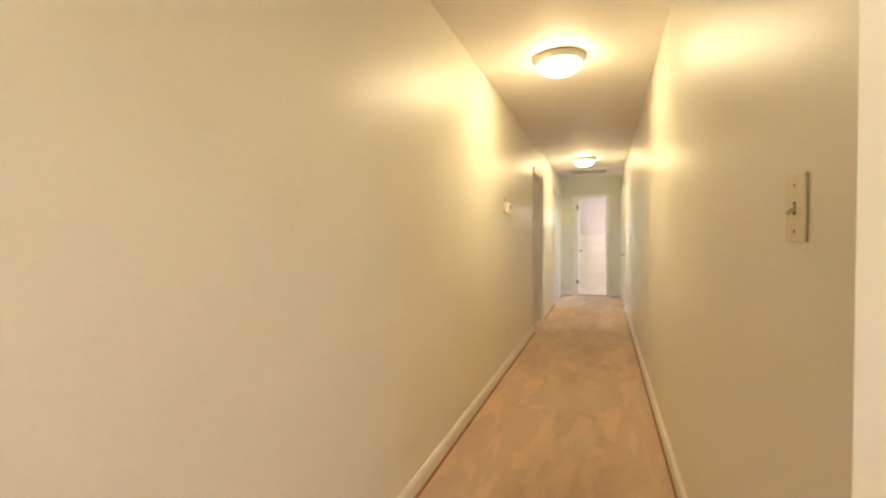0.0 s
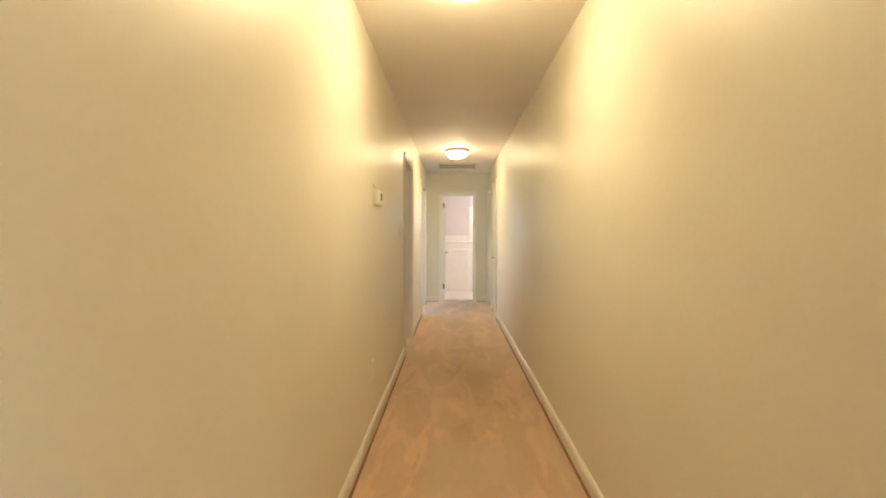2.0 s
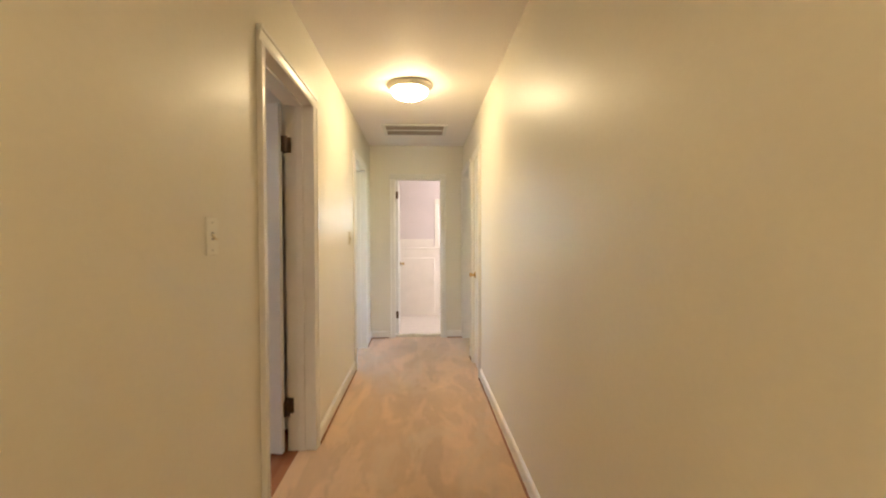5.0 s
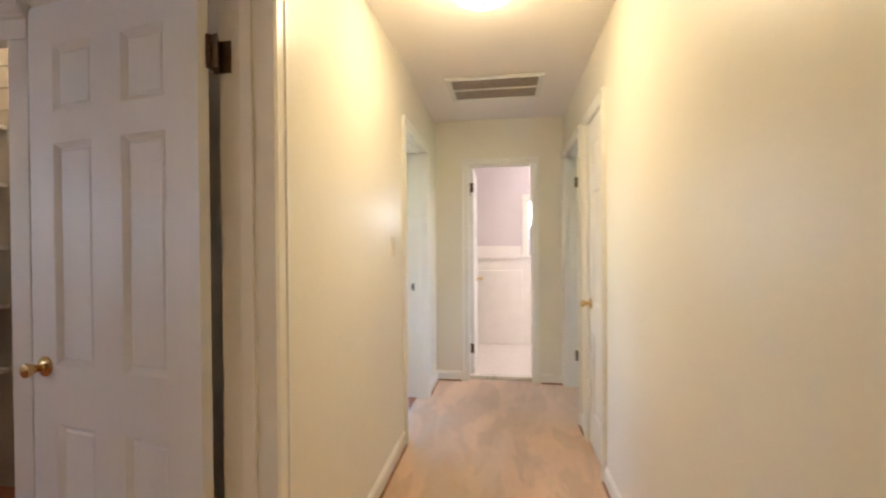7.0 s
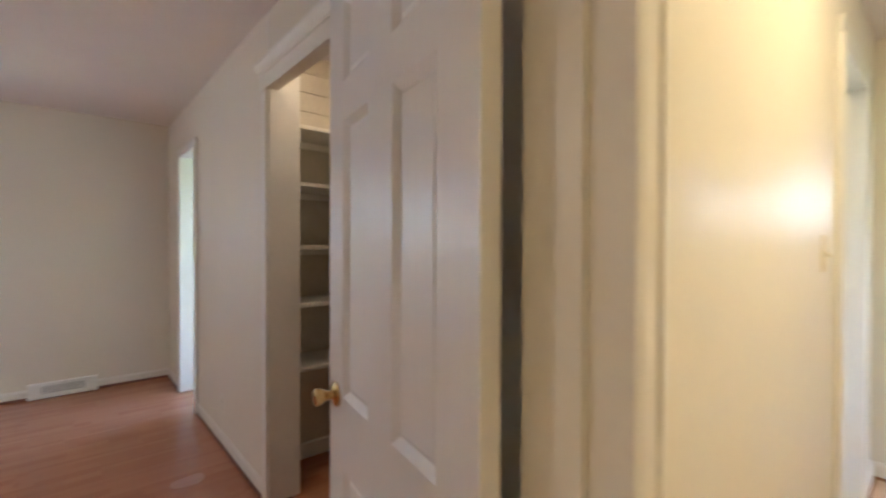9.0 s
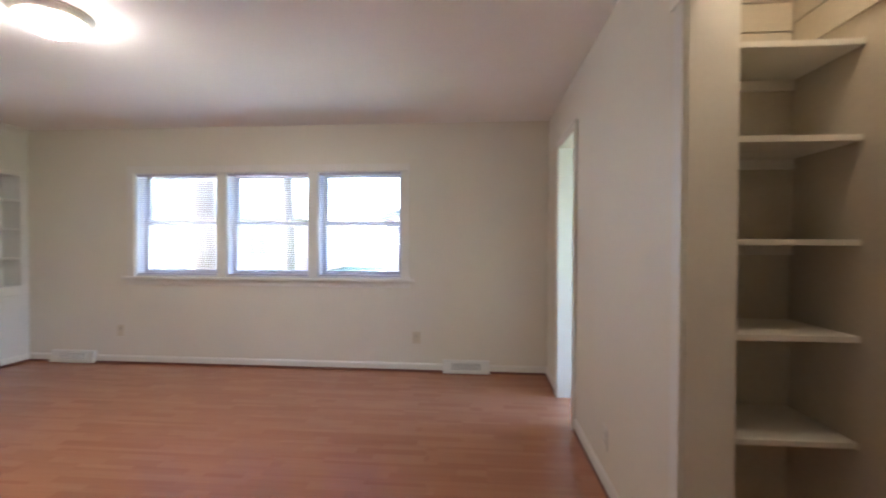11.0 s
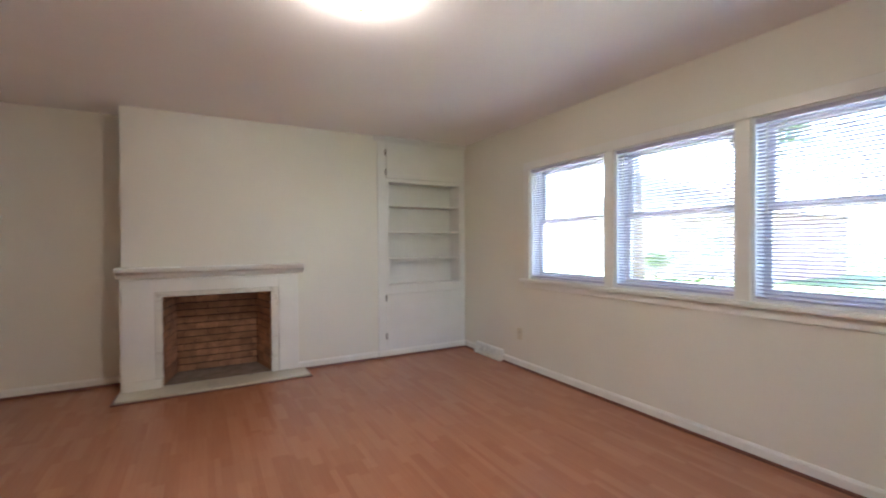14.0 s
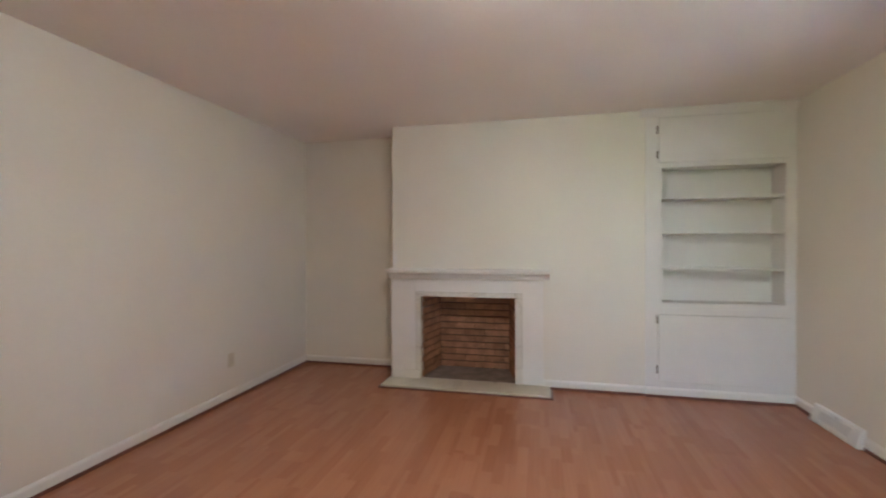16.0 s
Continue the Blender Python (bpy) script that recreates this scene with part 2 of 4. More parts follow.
def marble(name, base, vein, rough=0.25):
    m = mat(name, base, rough, var=0.05, scale=5)
    n, l = m.node_tree.nodes, m.node_tree.links
    p = n["Principled BSDF"]
    old = p.inputs["Base Color"].links[0].from_socket
    co, nz = n.new("ShaderNodeTexCoord"), n.new("ShaderNodeTexNoise")
    nz.inputs["Scale"].default_value, nz.inputs["Detail"].default_value, nz.inputs["Distortion"].default_value = 2.6, 6, 1.2
    l.new(co.outputs["Object"], nz.inputs["Vector"])
    r = n.new("ShaderNodeValToRGB")
    e = r.color_ramp.elements
    e[0].position, e[0].color = 0.485, (0, 0, 0, 1)
    e[1].position, e[1].color = 0.515, (0, 0, 0, 1)
    k = e.new(0.5)
    k.color = (0.6, 0.6, 0.6, 1)
    l.new(nz.outputs["Fac"], r.inputs["Fac"])
    mx = n.new("ShaderNodeMixRGB")
    l.new(r.outputs["Color"], mx.inputs["Fac"])
    l.new(old, mx.inputs[1])
    mx.inputs[2].default_value = (*vein, 1)
    l.new(mx.outputs["Color"], p.inputs["Base Color"])
    return m


def firebrick():
    m = mat("firebrick", (0.40, 0.195, 0.105), 0.9, var=0.35, scale=9, fine=70, bump=0.6, bscale=90)
    n, l = m.node_tree.nodes, m.node_tree.links
    p = n["Principled BSDF"]
    old = p.inputs["Base Color"].links[0].from_socket
    info, r = n.new("ShaderNodeObjectInfo"), n.new("ShaderNodeMapRange")
    r.inputs["To Min"].default_value, r.inputs["To Max"].default_value = 0.75, 1.15
    l.new(info.outputs["Random"], r.inputs["Value"])
    mx = n.new("ShaderNodeVectorMath")
    mx.operation = "SCALE"
    l.new(old, mx.inputs[0])
    l.new(r.outputs["Result"], mx.inputs["Scale"])
    l.new(mx.outputs["Vector"], p.inputs["Base Color"])
    return m


def clear_glass():
    m = bpy.data.materials.new("window_glass")
    m.use_nodes = True
    p = m.node_tree.nodes["Principled BSDF"]
    p.inputs["Base Color"].default_value = (0.96, 0.98, 0.98, 1)
    p.inputs["Transmission Weight"].default_value = 1.0
    p.inputs["Roughness"].default_value = 0.0
    p.inputs["IOR"].default_value = 1.45
    return m


M_CARPET, M_FLOOR = carpet(), laminate()
M_MARBLE = marble("white_marble", (0.72, 0.68, 0.60), (0.42, 0.36, 0.28))
M_HEARTH = marble("cream_hearth_marble", (0.62, 0.57, 0.46), (0.45, 0.40, 0.32), 0.3)
M_FBRICK, M_GLASS = firebrick(), clear_glass()
LAMP_WARM = (1.0, 0.785, 0.41)
M_GLOWH = glow("hall_lamp_glass", LAMP_WARM, HALL_GLOW)
M_GLOWR = glow("room_lamp_glass", (1.0, 0.92, 0.79), ROOM_GLOW)
M_GLOWE = glow("entry_fill_glass", (1.0, 0.84, 0.56), 4.6)
M_GLOWB = glow("bath_fill_glass", (1.0, 0.89, 0.79), BATH_GLOW)
M_GLOWC = glow("closet_lamp_glass", (1.0, 0.80, 0.52), CLOSET_GLOW)


# ---- mesh helpers ----
ORIGIN = {}


def box(bm, x0, x1, y0, y1, z0, z1, bevel=0.0, segs=2):
    x0, x1, y0, y1, z0, z1 = min(x0, x1), max(x0, x1), min(y0, y1), max(y0, y1), min(z0, z1), max(z0, z1)
    v = [bm.verts.new(p) for p in ((x0, y0, z0), (x1, y0, z0), (x1, y1, z0), (x0, y1, z0), (x0, y0, z1), (x1, y0, z1), (x1, y1, z1), (x0, y1, z1))]
    f = [bm.faces.new([v[i] for i in q]) for q in ((3, 2, 1, 0), (4, 5, 6, 7), (0, 1, 5, 4), (1, 2, 6, 5), (2, 3, 7, 6), (3, 0, 4, 7))]
    if bevel:
        edges = {e for k in f for e in k.edges}
        bmesh.ops.bevel(bm, geom=list(edges), offset=bevel, segments=segs, affect="EDGES", profile=0.5)
    return bm


def boxed(*a, **k):
    return box(bmesh.new(), *a, **k)


def prism(bm, pts, origin, u, v, w, length):
    """A profile pts of (a, b) in the plane u, v at origin, pulled along w."""
    o, u, v, w = Vector(origin), Vector(u), Vector(v), Vector(w)
    r0 = [bm.verts.new(o + a * u + b * v) for a, b in pts]
    r1 = [bm.verts.new(o + a * u + b * v + length * w) for a, b in pts]
    n = len(pts)
    for i in range(n):
        bm.faces.new((r0[i], r0[(i + 1) % n], r1[(i + 1) % n], r1[i]))
    bm.faces.new(r0[::-1])
    bm.faces.new(r1)
    return bm


def lathe(bm, prof, m=None, seg=40):
    m = m or Matrix.Identity(4)
    rings = []
    for r, z in prof:
        if r < 1e-6:
            rings.append([bm.verts.new(m @ Vector((0, 0, z)))])
        else:
            rings.append([bm.verts.new(m @ Vector((r * math.cos(2 * math.pi * i / seg), r * math.sin(2 * math.pi * i / seg), z))) for i in range(seg)])
    for a, b in zip(rings, rings[1:]):
        for i in range(seg):
            j = (i + 1) % seg
            if len(a) == 1 and len(b) > 1:
                bm.faces.new((a[0], b[i], b[j]))
            elif len(b) == 1 and len(a) > 1:
                bm.faces.new((a[i], a[j], b[0]))
            elif len(a) > 1:
                bm.faces.new((a[i], a[j], b[j], b[i]))
    return bm


def mesh_of(name, bm, material, smooth=False):
    bmesh.ops.recalc_face_normals(bm, faces=bm.faces[:])
    me = bpy.data.meshes.new(name)
    bm.to_mesh(me)
    bm.free()
    me.materials.append(material)
    if smooth:
        for p in me.polygons:
            p.use_smooth = True
        me.set_sharp_from_angle(angle=radians(35))
    return me


def thing(name, label, category, at=(0, 0, 0), group="", kind=""):
    ob = new(name)
    ob.location = at
    ORIGIN[ob.name] = Vector(at)
    return tagged(ob, label, category, group, kind)


def part(name, bm, material, parent, label="", smooth=False):
    """One mesh object under a thing or under a part; bm is in the world's coordinates."""
    o = ORIGIN[parent.name]
    bmesh.ops.translate(bm, verts=bm.verts[:], vec=-o)
    ob = new(name, mesh_of(name, bm, material, smooth))
    ob.parent = parent
    ORIGIN[ob.name] = o
    return tagged(ob, label)


def solid(name, bm, material, label, category, kind="structure", smooth=False):
    return tagged(new(name, mesh_of(name, bm, material, smooth)), label, category, "", kind)


def wall(name, label, axis, c0, c1, a0, a1, material, holes=(), z0=0.0, z1=CEIL):
    """A wall between c0 and c1 along axis ('x': its faces look along x), from a0 to a1, with holes (a0, a1, z0, z1) through it."""
    A = sorted({a0, a1, *[h[i] for h in holes for i in (0, 1)]})
    Z = sorted({z0, z1, *[h[i] for h in holes for i in (2, 3)]})
    full = [[not any(h[0] <= (A[i] + A[i + 1]) / 2 <= h[1] and h[2] <= (Z[j] + Z[j + 1]) / 2 <= h[3] for h in holes) for j in range(len(Z) - 1)] for i in range(len(A) - 1)]
    bm, cache = bmesh.new(), {}

    def vert(c, a, z):
        if (c, a, z) not in cache:
            cache[c, a, z] = bm.verts.new((c, a, z) if axis == "x" else (a, c, z))
        return cache[c, a, z]

    def is_full(i, j):
        return 0 <= i < len(A) - 1 and 0 <= j < len(Z) - 1 and full[i][j]

    for i in range(len(A) - 1):
        for j in range(len(Z) - 1):
            if not full[i][j]:
                continue
            p, q, r, s = A[i], A[i + 1], Z[j], Z[j + 1]
            for c in (c0, c1):
                bm.faces.new([vert(c, *k) for k in ((p, r), (q, r), (q, s), (p, s))])
            for (di, dj), (k0, k1) in {(-1, 0): ((p, r), (p, s)), (1, 0): ((q, r), (q, s)), (0, -1): ((p, r), (q, r)), (0, 1): ((p, s), (q, s))}.items():
                if not is_full(i + di, j + dj):
                    bm.faces.new([vert(c0, *k0), vert(c0, *k1), vert(c1, *k1), vert(c1, *k0)])
    return solid(name, bm, material, label, "wall")


# ---- large structure ----
J = 0.02
wall("wall_hall_west", "cream painted plaster wall between hall and living room", "x", XE, XL, -3.0, 11.0, M_WALL,
     [(OPEN1[0] - J, OPEN1[1] + J, 0, 2.03 + J), (OPEN2[0] - J, OPEN2[1] + J, 0, 2.03 + J)])
wall("wall_hall_east", "cream painted plaster wall along the carpeted hall", "x", XR, XR + 0.12, 0.55, YF, M_WALL,
     [(OPEN3[0] - J, OPEN3[1] + J, 0, 2.03 + J), (OPEN4[0] - J, OPEN4[1] + J, 0, 2.03 + J)])
wall("wall_hall_end", "cream painted end wall with the bathroom doorway", "y", YF, YF + 0.12, XL, 3.9, M_WALL,
     [(OPEN5[0] - J, OPEN5[1] + J, 0, 2.005 + J)])
wall("wall_living_north", "cream wall with a closet opening and a passage", "y", YN, YN2, XW, XE, M_WALL,
     [(CLOSET[0] - J, CLOSET[1] + J, 0, CEIL), (PASSAGE[0] - J, PASSAGE[1] + J, 0, 2.03 + J)])
wall("wall_living_west", "cream outer wall with three windows side by side", "x", XW - 0.2, XW, 0.25, 8.1, M_WALL,
     [(*w, *WZ) for w in WINS])
NICHE = (-5.285, -4.20)
FIRE = (-3.097, -2.215)
wall("wall_chimney", "cream chimney breast with a fireplace opening and built-in niche", "y", 0.45, YB, XW, -1.93, M_WALL,
     [(*FIRE, 0, 0.804), (*NICHE, 0, CEIL)])
wall("wall_alcove", "cream wall of the alcove beside the chimney breast", "y", 0.45, YS, -1.93, XE, M_WALL)
wall("wall_south", "plain closing wall behind the chimney", "y", 0.15, 0.45, XW - 0.2, XE, M_WALL)
wall("wall_entry_north", "pale wall where the hall begins", "y", 0.55, 0.67, XR + 0.12, 3.0, M_WALL)
wall("wall_entry_east", "plain wall with a window lighting the entry", "x", 3.0, 3.12, -3.0, 0.67, M_WALL, [(-1.7, -1.2, 1.2, 1.9)])
wall("wall_entry_south", "plain wall closing the entry", "y", -3.12, -3.0, XE, 3.12, M_WALL)
wall("wall_bedroom_east", "plain outer wall with a window beyond the hall", "x", 3.9, 4.02, 5.4, 11.0, M_WALL, [(7.6, 8.85, 0.9, 2.0)])
wall("wall_bedroom_south", "plain wall closing the side room", "y", 5.4, 5.52, XR + 0.12, 3.9, M_WALL)
wall("wall_bedroom_north", "plain wall with a window closing the back room", "y", 10.88, 11.0, -3.06, XE, M_WALL, [(-2.6, -1.3, 0.8, 2.1)])
wall("wall_back_west", "plain wall between back room and passage", "x", -3.06, -2.98, 7.0, 10.88, M_WALL, [(9.0, 10.6, 0.8, 2.05)])
wall("wall_passage_north", "plain wall with a wide window lighting the passage", "y", 8.0, 8.1, XW, -3.06, M_WALL, [(-4.9, -3.3, 0.25, 2.1)])
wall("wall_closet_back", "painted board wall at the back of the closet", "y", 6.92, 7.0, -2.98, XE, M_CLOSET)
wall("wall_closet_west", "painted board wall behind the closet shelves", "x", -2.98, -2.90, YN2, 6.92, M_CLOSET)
wall("wall_bath_far", "mauve bathroom wall over white tile with a window", "y", 10.47, 10.6, XL, 2.2, M_BATHW, [(0.28, 0.95, 1.12, 1.80)])
wall("wall_bath_east", "mauve bathroom side wall", "x", 2.2, 2.3, YF + 0.12, 10.6, M_BATHW)

solid("floor_hall", boxed(XL - 0.09, XR, -3.0, YF + 0.05, -0.12, 0.0), M_CARPET, "beige cut-pile carpet with vacuum strokes", "floor")
solid("floor_entry", boxed(XR, 3.0, -3.0, 0.55, -0.12, 0.0), M_CARPET, "beige cut-pile carpet of the entry", "floor")
solid("floor_bedroom", boxed(XR, 3.9, 5.52, YF, -0.12, 0.0), M_CARPET, "beige carpet of the side room", "floor")
solid("floor_bath", boxed(XL, 2.2, YF + 0.10, 10.47, -0.12, 0.02), M_GROUT, "white bathroom floor tiles with pale joints", "floor")
solid("floor_back_room", boxed(-2.98, XL - 0.09, 7.0, 10.88, -0.12, -0.002), M_FLOOR, "reddish wood floor of the back room", "floor")
solid("floor_passage", boxed(XW, -2.98, 7.0, 8.0, -0.12, -0.002), M_FLOOR, "reddish wood floor of the passage", "floor")
FLOOR = solid("floor_living", boxed(XW, XL - 0.09, 0.45, 7.0, -0.12, -0.010), M_SHOE, "cherry-toned laminate plank floor with a soft shine", "floor")
ORIGIN[FLOOR.name] = Vector((0, 0, 0))
solid("ceiling", box(boxed(XW - 0.2, 4.02, -3.12, 8.1, CEIL, CEIL + 0.18), -3.06, 4.02, 8.1, 11.0, CEIL, CEIL + 0.18), M_CEIL, "smooth off-white painted ceiling", "ceiling")


# ---- trim ----
BASE = ((0, 0.012), (0.016, 0.012), (0.016, 0.072), (0.011, 0.084), (0.004, 0.090), (0, 0.090))
BASE2 = ((0, 0.022), (0.014, 0.022), (0.014, 0.066), (0.009, 0.077), (0.004, 0.082), (0, 0.082))
SHOE = ((0, 0), (0.026, 0), (0.024, 0.007), (0.016, 0.0115), (0, 0.0115))
SHOE2 = ((0, 0), (0.018, 0), (0.017, 0.013), (0.013, 0.0195), (0, 0.0215))


def baseboard(x0, y0, x1, y1, out, wood=False):
    """A length of baseboard from one end to the other, standing out from the wall along out."""
    a, b = Vector((x0, y0, 0)), Vector((x1, y1, 0))
    ob = thing("baseboard", "white painted baseboard over a brown strip", "baseboard", a, kind="structure")
    w, o = (b - a).normalized(), Vector((*out, 0))
    part("board", prism(bmesh.new(), BASE2 if wood else BASE, a, o, (0, 0, 1), w, (b - a).length), M_TRIM, ob)
    # wood floors have a real shoe; by carpet this colours in the gap's shade
    part("shoe", prism(bmesh.new(), SHOE2 if wood else SHOE, a, o, (0, 0, 1), w, (b - a).length), M_SHOE if wood else M_SHOEH, ob, "brown strip, stained shoe by wood floors, shadow line by carpet")


C_W = 0.064
baseboard(XL, -3.0, XL, OPEN1[0] - C_W, (1, 0))
baseboard(XL, OPEN1[1] + C_W, XL, OPEN2[0] - C_W, (1, 0))
baseboard(XL, OPEN2[1] + C_W, XL, YF, (1, 0))
baseboard(XR, 0.55, XR, OPEN3[0] - C_W, (-1, 0))
baseboard(XR, OPEN3[1] + C_W, XR, OPEN4[0] - C_W, (-1, 0))
baseboard(XL + 0.015, YF, OPEN5[0] - 0.075, YF, (0, -1))
baseboard(OPEN5[1] + 0.075, YF, XR - 0.015, YF, (0, -1))
baseboard(XR + 0.12, 0.55, 3.0, 0.55, (0, -1))
REG1, REG2 = (1.27, 1.757), (5.38, 5.832)
baseboard(XW, YB + 0.002, XW, REG1[0], (1, 0), True)
baseboard(XW, REG1[1], XW, REG2[0], (1, 0), True)
baseboard(XW, REG2[1], XW, YN, (1, 0), True)
baseboard(XW + 0.015, YN, PASSAGE[0] - C_W, YN, (0, -1), True)
baseboard(PASSAGE[1] + C_W, YN, CLOSET[0] - 0.075, YN, (0, -1), True)
baseboard(CLOSET[1] + 0.075, YN, XE - 0.015, YN, (0, -1), True)
baseboard(XE, YS, XE, OPEN1[0] - C_W, (-1, 0), True)
baseboard(-1.93, YS, XE - 0.015, YS, (0, 1), True)
baseboard(-4.185, YB, -3.345, YB, (0, 1), True)
baseboard(-1.93, YS + 0.015, -1.93, YB - 0.03, (1, 0), True)

CASE = ((0, 0), (0, 0.012), (0.006, 0.015), (0.010, 0.011), (0.016, 0.014), (0.046, 0.017), (0.050, 0.022), (C_W, 0.022), (C_W, 0))


def casing_side(ob, axis, c, out, a0, a1, head, name="casing"):
    """Moulded casing round an opening on the wall face c: two legs and a head."""
    ax = Vector((0, 1, 0)) if axis == "x" else Vector((1, 0, 0))
    o = Vector((out, 0, 0)) if axis == "x" else Vector((0, out, 0))
    base = Vector((c, 0, 0)) if axis == "x" else Vector((0, c, 0))
    part(name + "_leg", prism(bmesh.new(), CASE, base + ax * a0, -ax, o, (0, 0, 1), head), M_TRIM, ob)
    part(name + "_leg", prism(bmesh.new(), CASE, base + ax * a1, ax, o, (0, 0, 1), head), M_TRIM, ob)
    part(name + "_head", prism(bmesh.new(), CASE, base + ax * (a0 - C_W) + Vector((0, 0, head)), (0, 0, 1), o, ax, a1 - a0 + 2 * C_W), M_TRIM, ob)


def door_frame(name, axis, c0, c1, a0, a1, head, label, stop=None, sides=(True, True)):
    """Jambs, head and stop that line an opening through a wall whose faces are c0 < c1, and its casings."""
    mid = (a0 + a1) / 2
    ob = thing(name, label, "door frame", ((c0 + c1) / 2, mid, 0) if axis == "x" else (mid, (c0 + c1) / 2, 0), kind="structure")

    def b(p, q, r, s, t, u, bev=0.0):
        return boxed(p, q, r, s, t, u, bevel=bev) if axis == "x" else boxed(r, s, p, q, t, u, bevel=bev)

    e = 0.002
    part("jamb", b(c0 - e, c1 + e, a0 - J, a0, 0, head + J), M_TRIM, ob)
    part("jamb", b(c0 - e, c1 + e, a1, a1 + J, 0, head + J), M_TRIM, ob)
    part("head_jamb", b(c0 - e, c1 + e, a0, a1, head, head + J), M_TRIM, ob)
    if stop is not None:
        part("stop", b(stop, stop + 0.035, a0, a0 + 0.011, 0, head, 0.002), M_TRIM, ob)
        part("stop", b(stop, stop + 0.035, a1 - 0.011, a1, 0, head, 0.002), M_TRIM, ob)
        part("stop", b(stop, stop + 0.035, a0 + 0.011, a1 - 0.011, head - 0.011, head, 0.002), M_TRIM, ob)
    if sides[0]:
        casing_side(ob, axis, c0 - 0.001, -1, a0 + 0.004, a1 - 0.004, head - 0.004)
    if sides[1]:
        casing_side(ob, axis, c1 + 0.001, 1, a0 + 0.004, a1 - 0.004, head - 0.004)
    return ob


F1 = door_frame("door_frame_1", "x", XE, XL, *OPEN1, 2.03, "white moulded door frame to the living room", stop=XL - 0.085, sides=(False, True))
F2 = door_frame("door_frame_2", "x", XE, XL, *OPEN2, 2.03, "white moulded door frame to the back room", stop=XL - 0.085)
F3 = door_frame("door_frame_3", "x", XR, XR + 0.12, *OPEN3, 2.03, "white moulded frame of the linen closet", stop=XR + 0.05, sides=(True, False))
F4 = door_frame("door_frame_4", "x", XR, XR + 0.12, *OPEN4, 2.03, "white moulded door frame to the side room", stop=XR + 0.03)
F5 = door_frame("door_frame_5", "y", YF, YF + 0.12, *OPEN5, 2.005, "white moulded bathroom door frame", stop=YF + 0.03)
F6 = door_frame("door_frame_6", "y", YN, YN2, *PASSAGE, 2.03, "white cased passage opening bright with daylight")
part("strike_plate", boxed(XE + 0.020, XE + 0.050, OPEN2[1] - 0.003, OPEN2[1] + 0.001, 0.89, 0.95), M_STEEL, F2, "dull steel strike plate")
part("strike_hole", boxed(XE + 0.028, XE + 0.042, OPEN2[1] - 0.004, OPEN2[1], 0.905, 0.935), M_DARK, F2)

# closet opening: plain legs, stepped head with a cap
F7 = thing("door_frame_7", "white closet frame with a stepped moulded head", "door frame", (-2.19, YN, 0), kind="structure")
part("jamb", boxed(CLOSET[0] - J, CLOSET[0], YN - 0.002, YN2, 0, CEIL - 0.002), M_TRIM, F7)
part("jamb", boxed(CLOSET[1], CLOSET[1] + J, YN - 0.002, YN2, 0, CEIL - 0.002), M_TRIM, F7)
part("header", boxed(CLOSET[0], CLOSET[1], YN, YN + 0.045, 2.044, CEIL - 0.002), M_WALL, F7, "cream plastered header above the closet")
part("casing_leg", boxed(CLOSET[0] - 0.07, CLOSET[0] - 0.004, YN - 0.016, YN - 0.003, 0, 2.040, bevel=0.003), M_TRIM, F7)
part("casing_leg", boxed(CLOSET[1] + 0.004, CLOSET[1] + 0.09, YN - 0.016, YN - 0.003, 0, 2.040, bevel=0.003), M_TRIM, F7)
HEAD = ((0, 0), (0, 0.018), (0.072, 0.018), (0.078, 0.026), (0.088, 0.026), (0.098, 0.036), (0.116, 0.048), (0.128, 0.050), (0.128, 0))
part("casing_head", prism(bmesh.new(), HEAD, (CLOSET[0] - 0.09, YN - 0.001, 2.040), (0, 0, 1), (0, -1, 0), (1, 0, 0), CLOSET[1] - CLOSET[0] + 0.18), M_TRIM, F7)


# ---- doors ----
def panel_side(bm, w, zs, h, t, y, sign, cols):
    """One face of a panelled leaf: frame faces with sunk and raised fields."""
    X = sorted({0, w, *[c for q in cols for c in q]})
    Z = sorted({0, h, *[c for q in zs for c in q]})
    for i in range(len(X) - 1):
        for j in range(len(Z) - 1):
            x0, x1, z0, z1 = X[i], X[i + 1], Z[j], Z[j + 1]
            if (x0, x1) in cols and (z0, z1) in zs:
                ring = None
                for inset, depth in ((0, 0), (0.003, 0.002), (0.017, 0.0125), (0.021, 0.0125), (0.027, 0.0095)):
                    d = y - sign * depth
                    r = [bm.verts.new((x0 + inset, d, z0 + inset)), bm.verts.new((x1 - inset, d, z0 + inset)), bm.verts.new((x1 - inset, d, z1 - inset)), bm.verts.new((x0 + inset, d, z1 - inset))]
                    if ring:
                        for k in range(4):
                            bm.faces.new((ring[k], ring[(k + 1) % 4], r[(k + 1) % 4], r[k]))
                    ring = r
                bm.faces.new(ring)
            else:
                bm.faces.new([bm.verts.new(p) for p in ((x0, y, z0), (x1, y, z0), (x1, y, z1), (x0, y, z1))])


SIX = ((0.20, 0.705), (0.885, 1.575), (1.670, 1.875))


def leaf_mesh(w, h, cols, rows=SIX, t=0.035):
    bm = bmesh.new()
    panel_side(bm, w, rows, h, t, 0, -1, cols)
    panel_side(bm, w, rows, h, t, t, 1, cols)
    for a, b in (((0, 0), (0, h)), ((0, h), (w, h)), ((w, h), (w, 0)), ((w, 0), (0, 0))):
        bm.faces.new([bm.verts.new(p) for p in ((a[0], 0, a[1]), (b[0], 0, b[1]), (b[0], t, b[1]), (a[0], t, a[1]))])
    bmesh.ops.remove_doubles(bm, verts=bm.verts[:], dist=0.0002)
    return bm


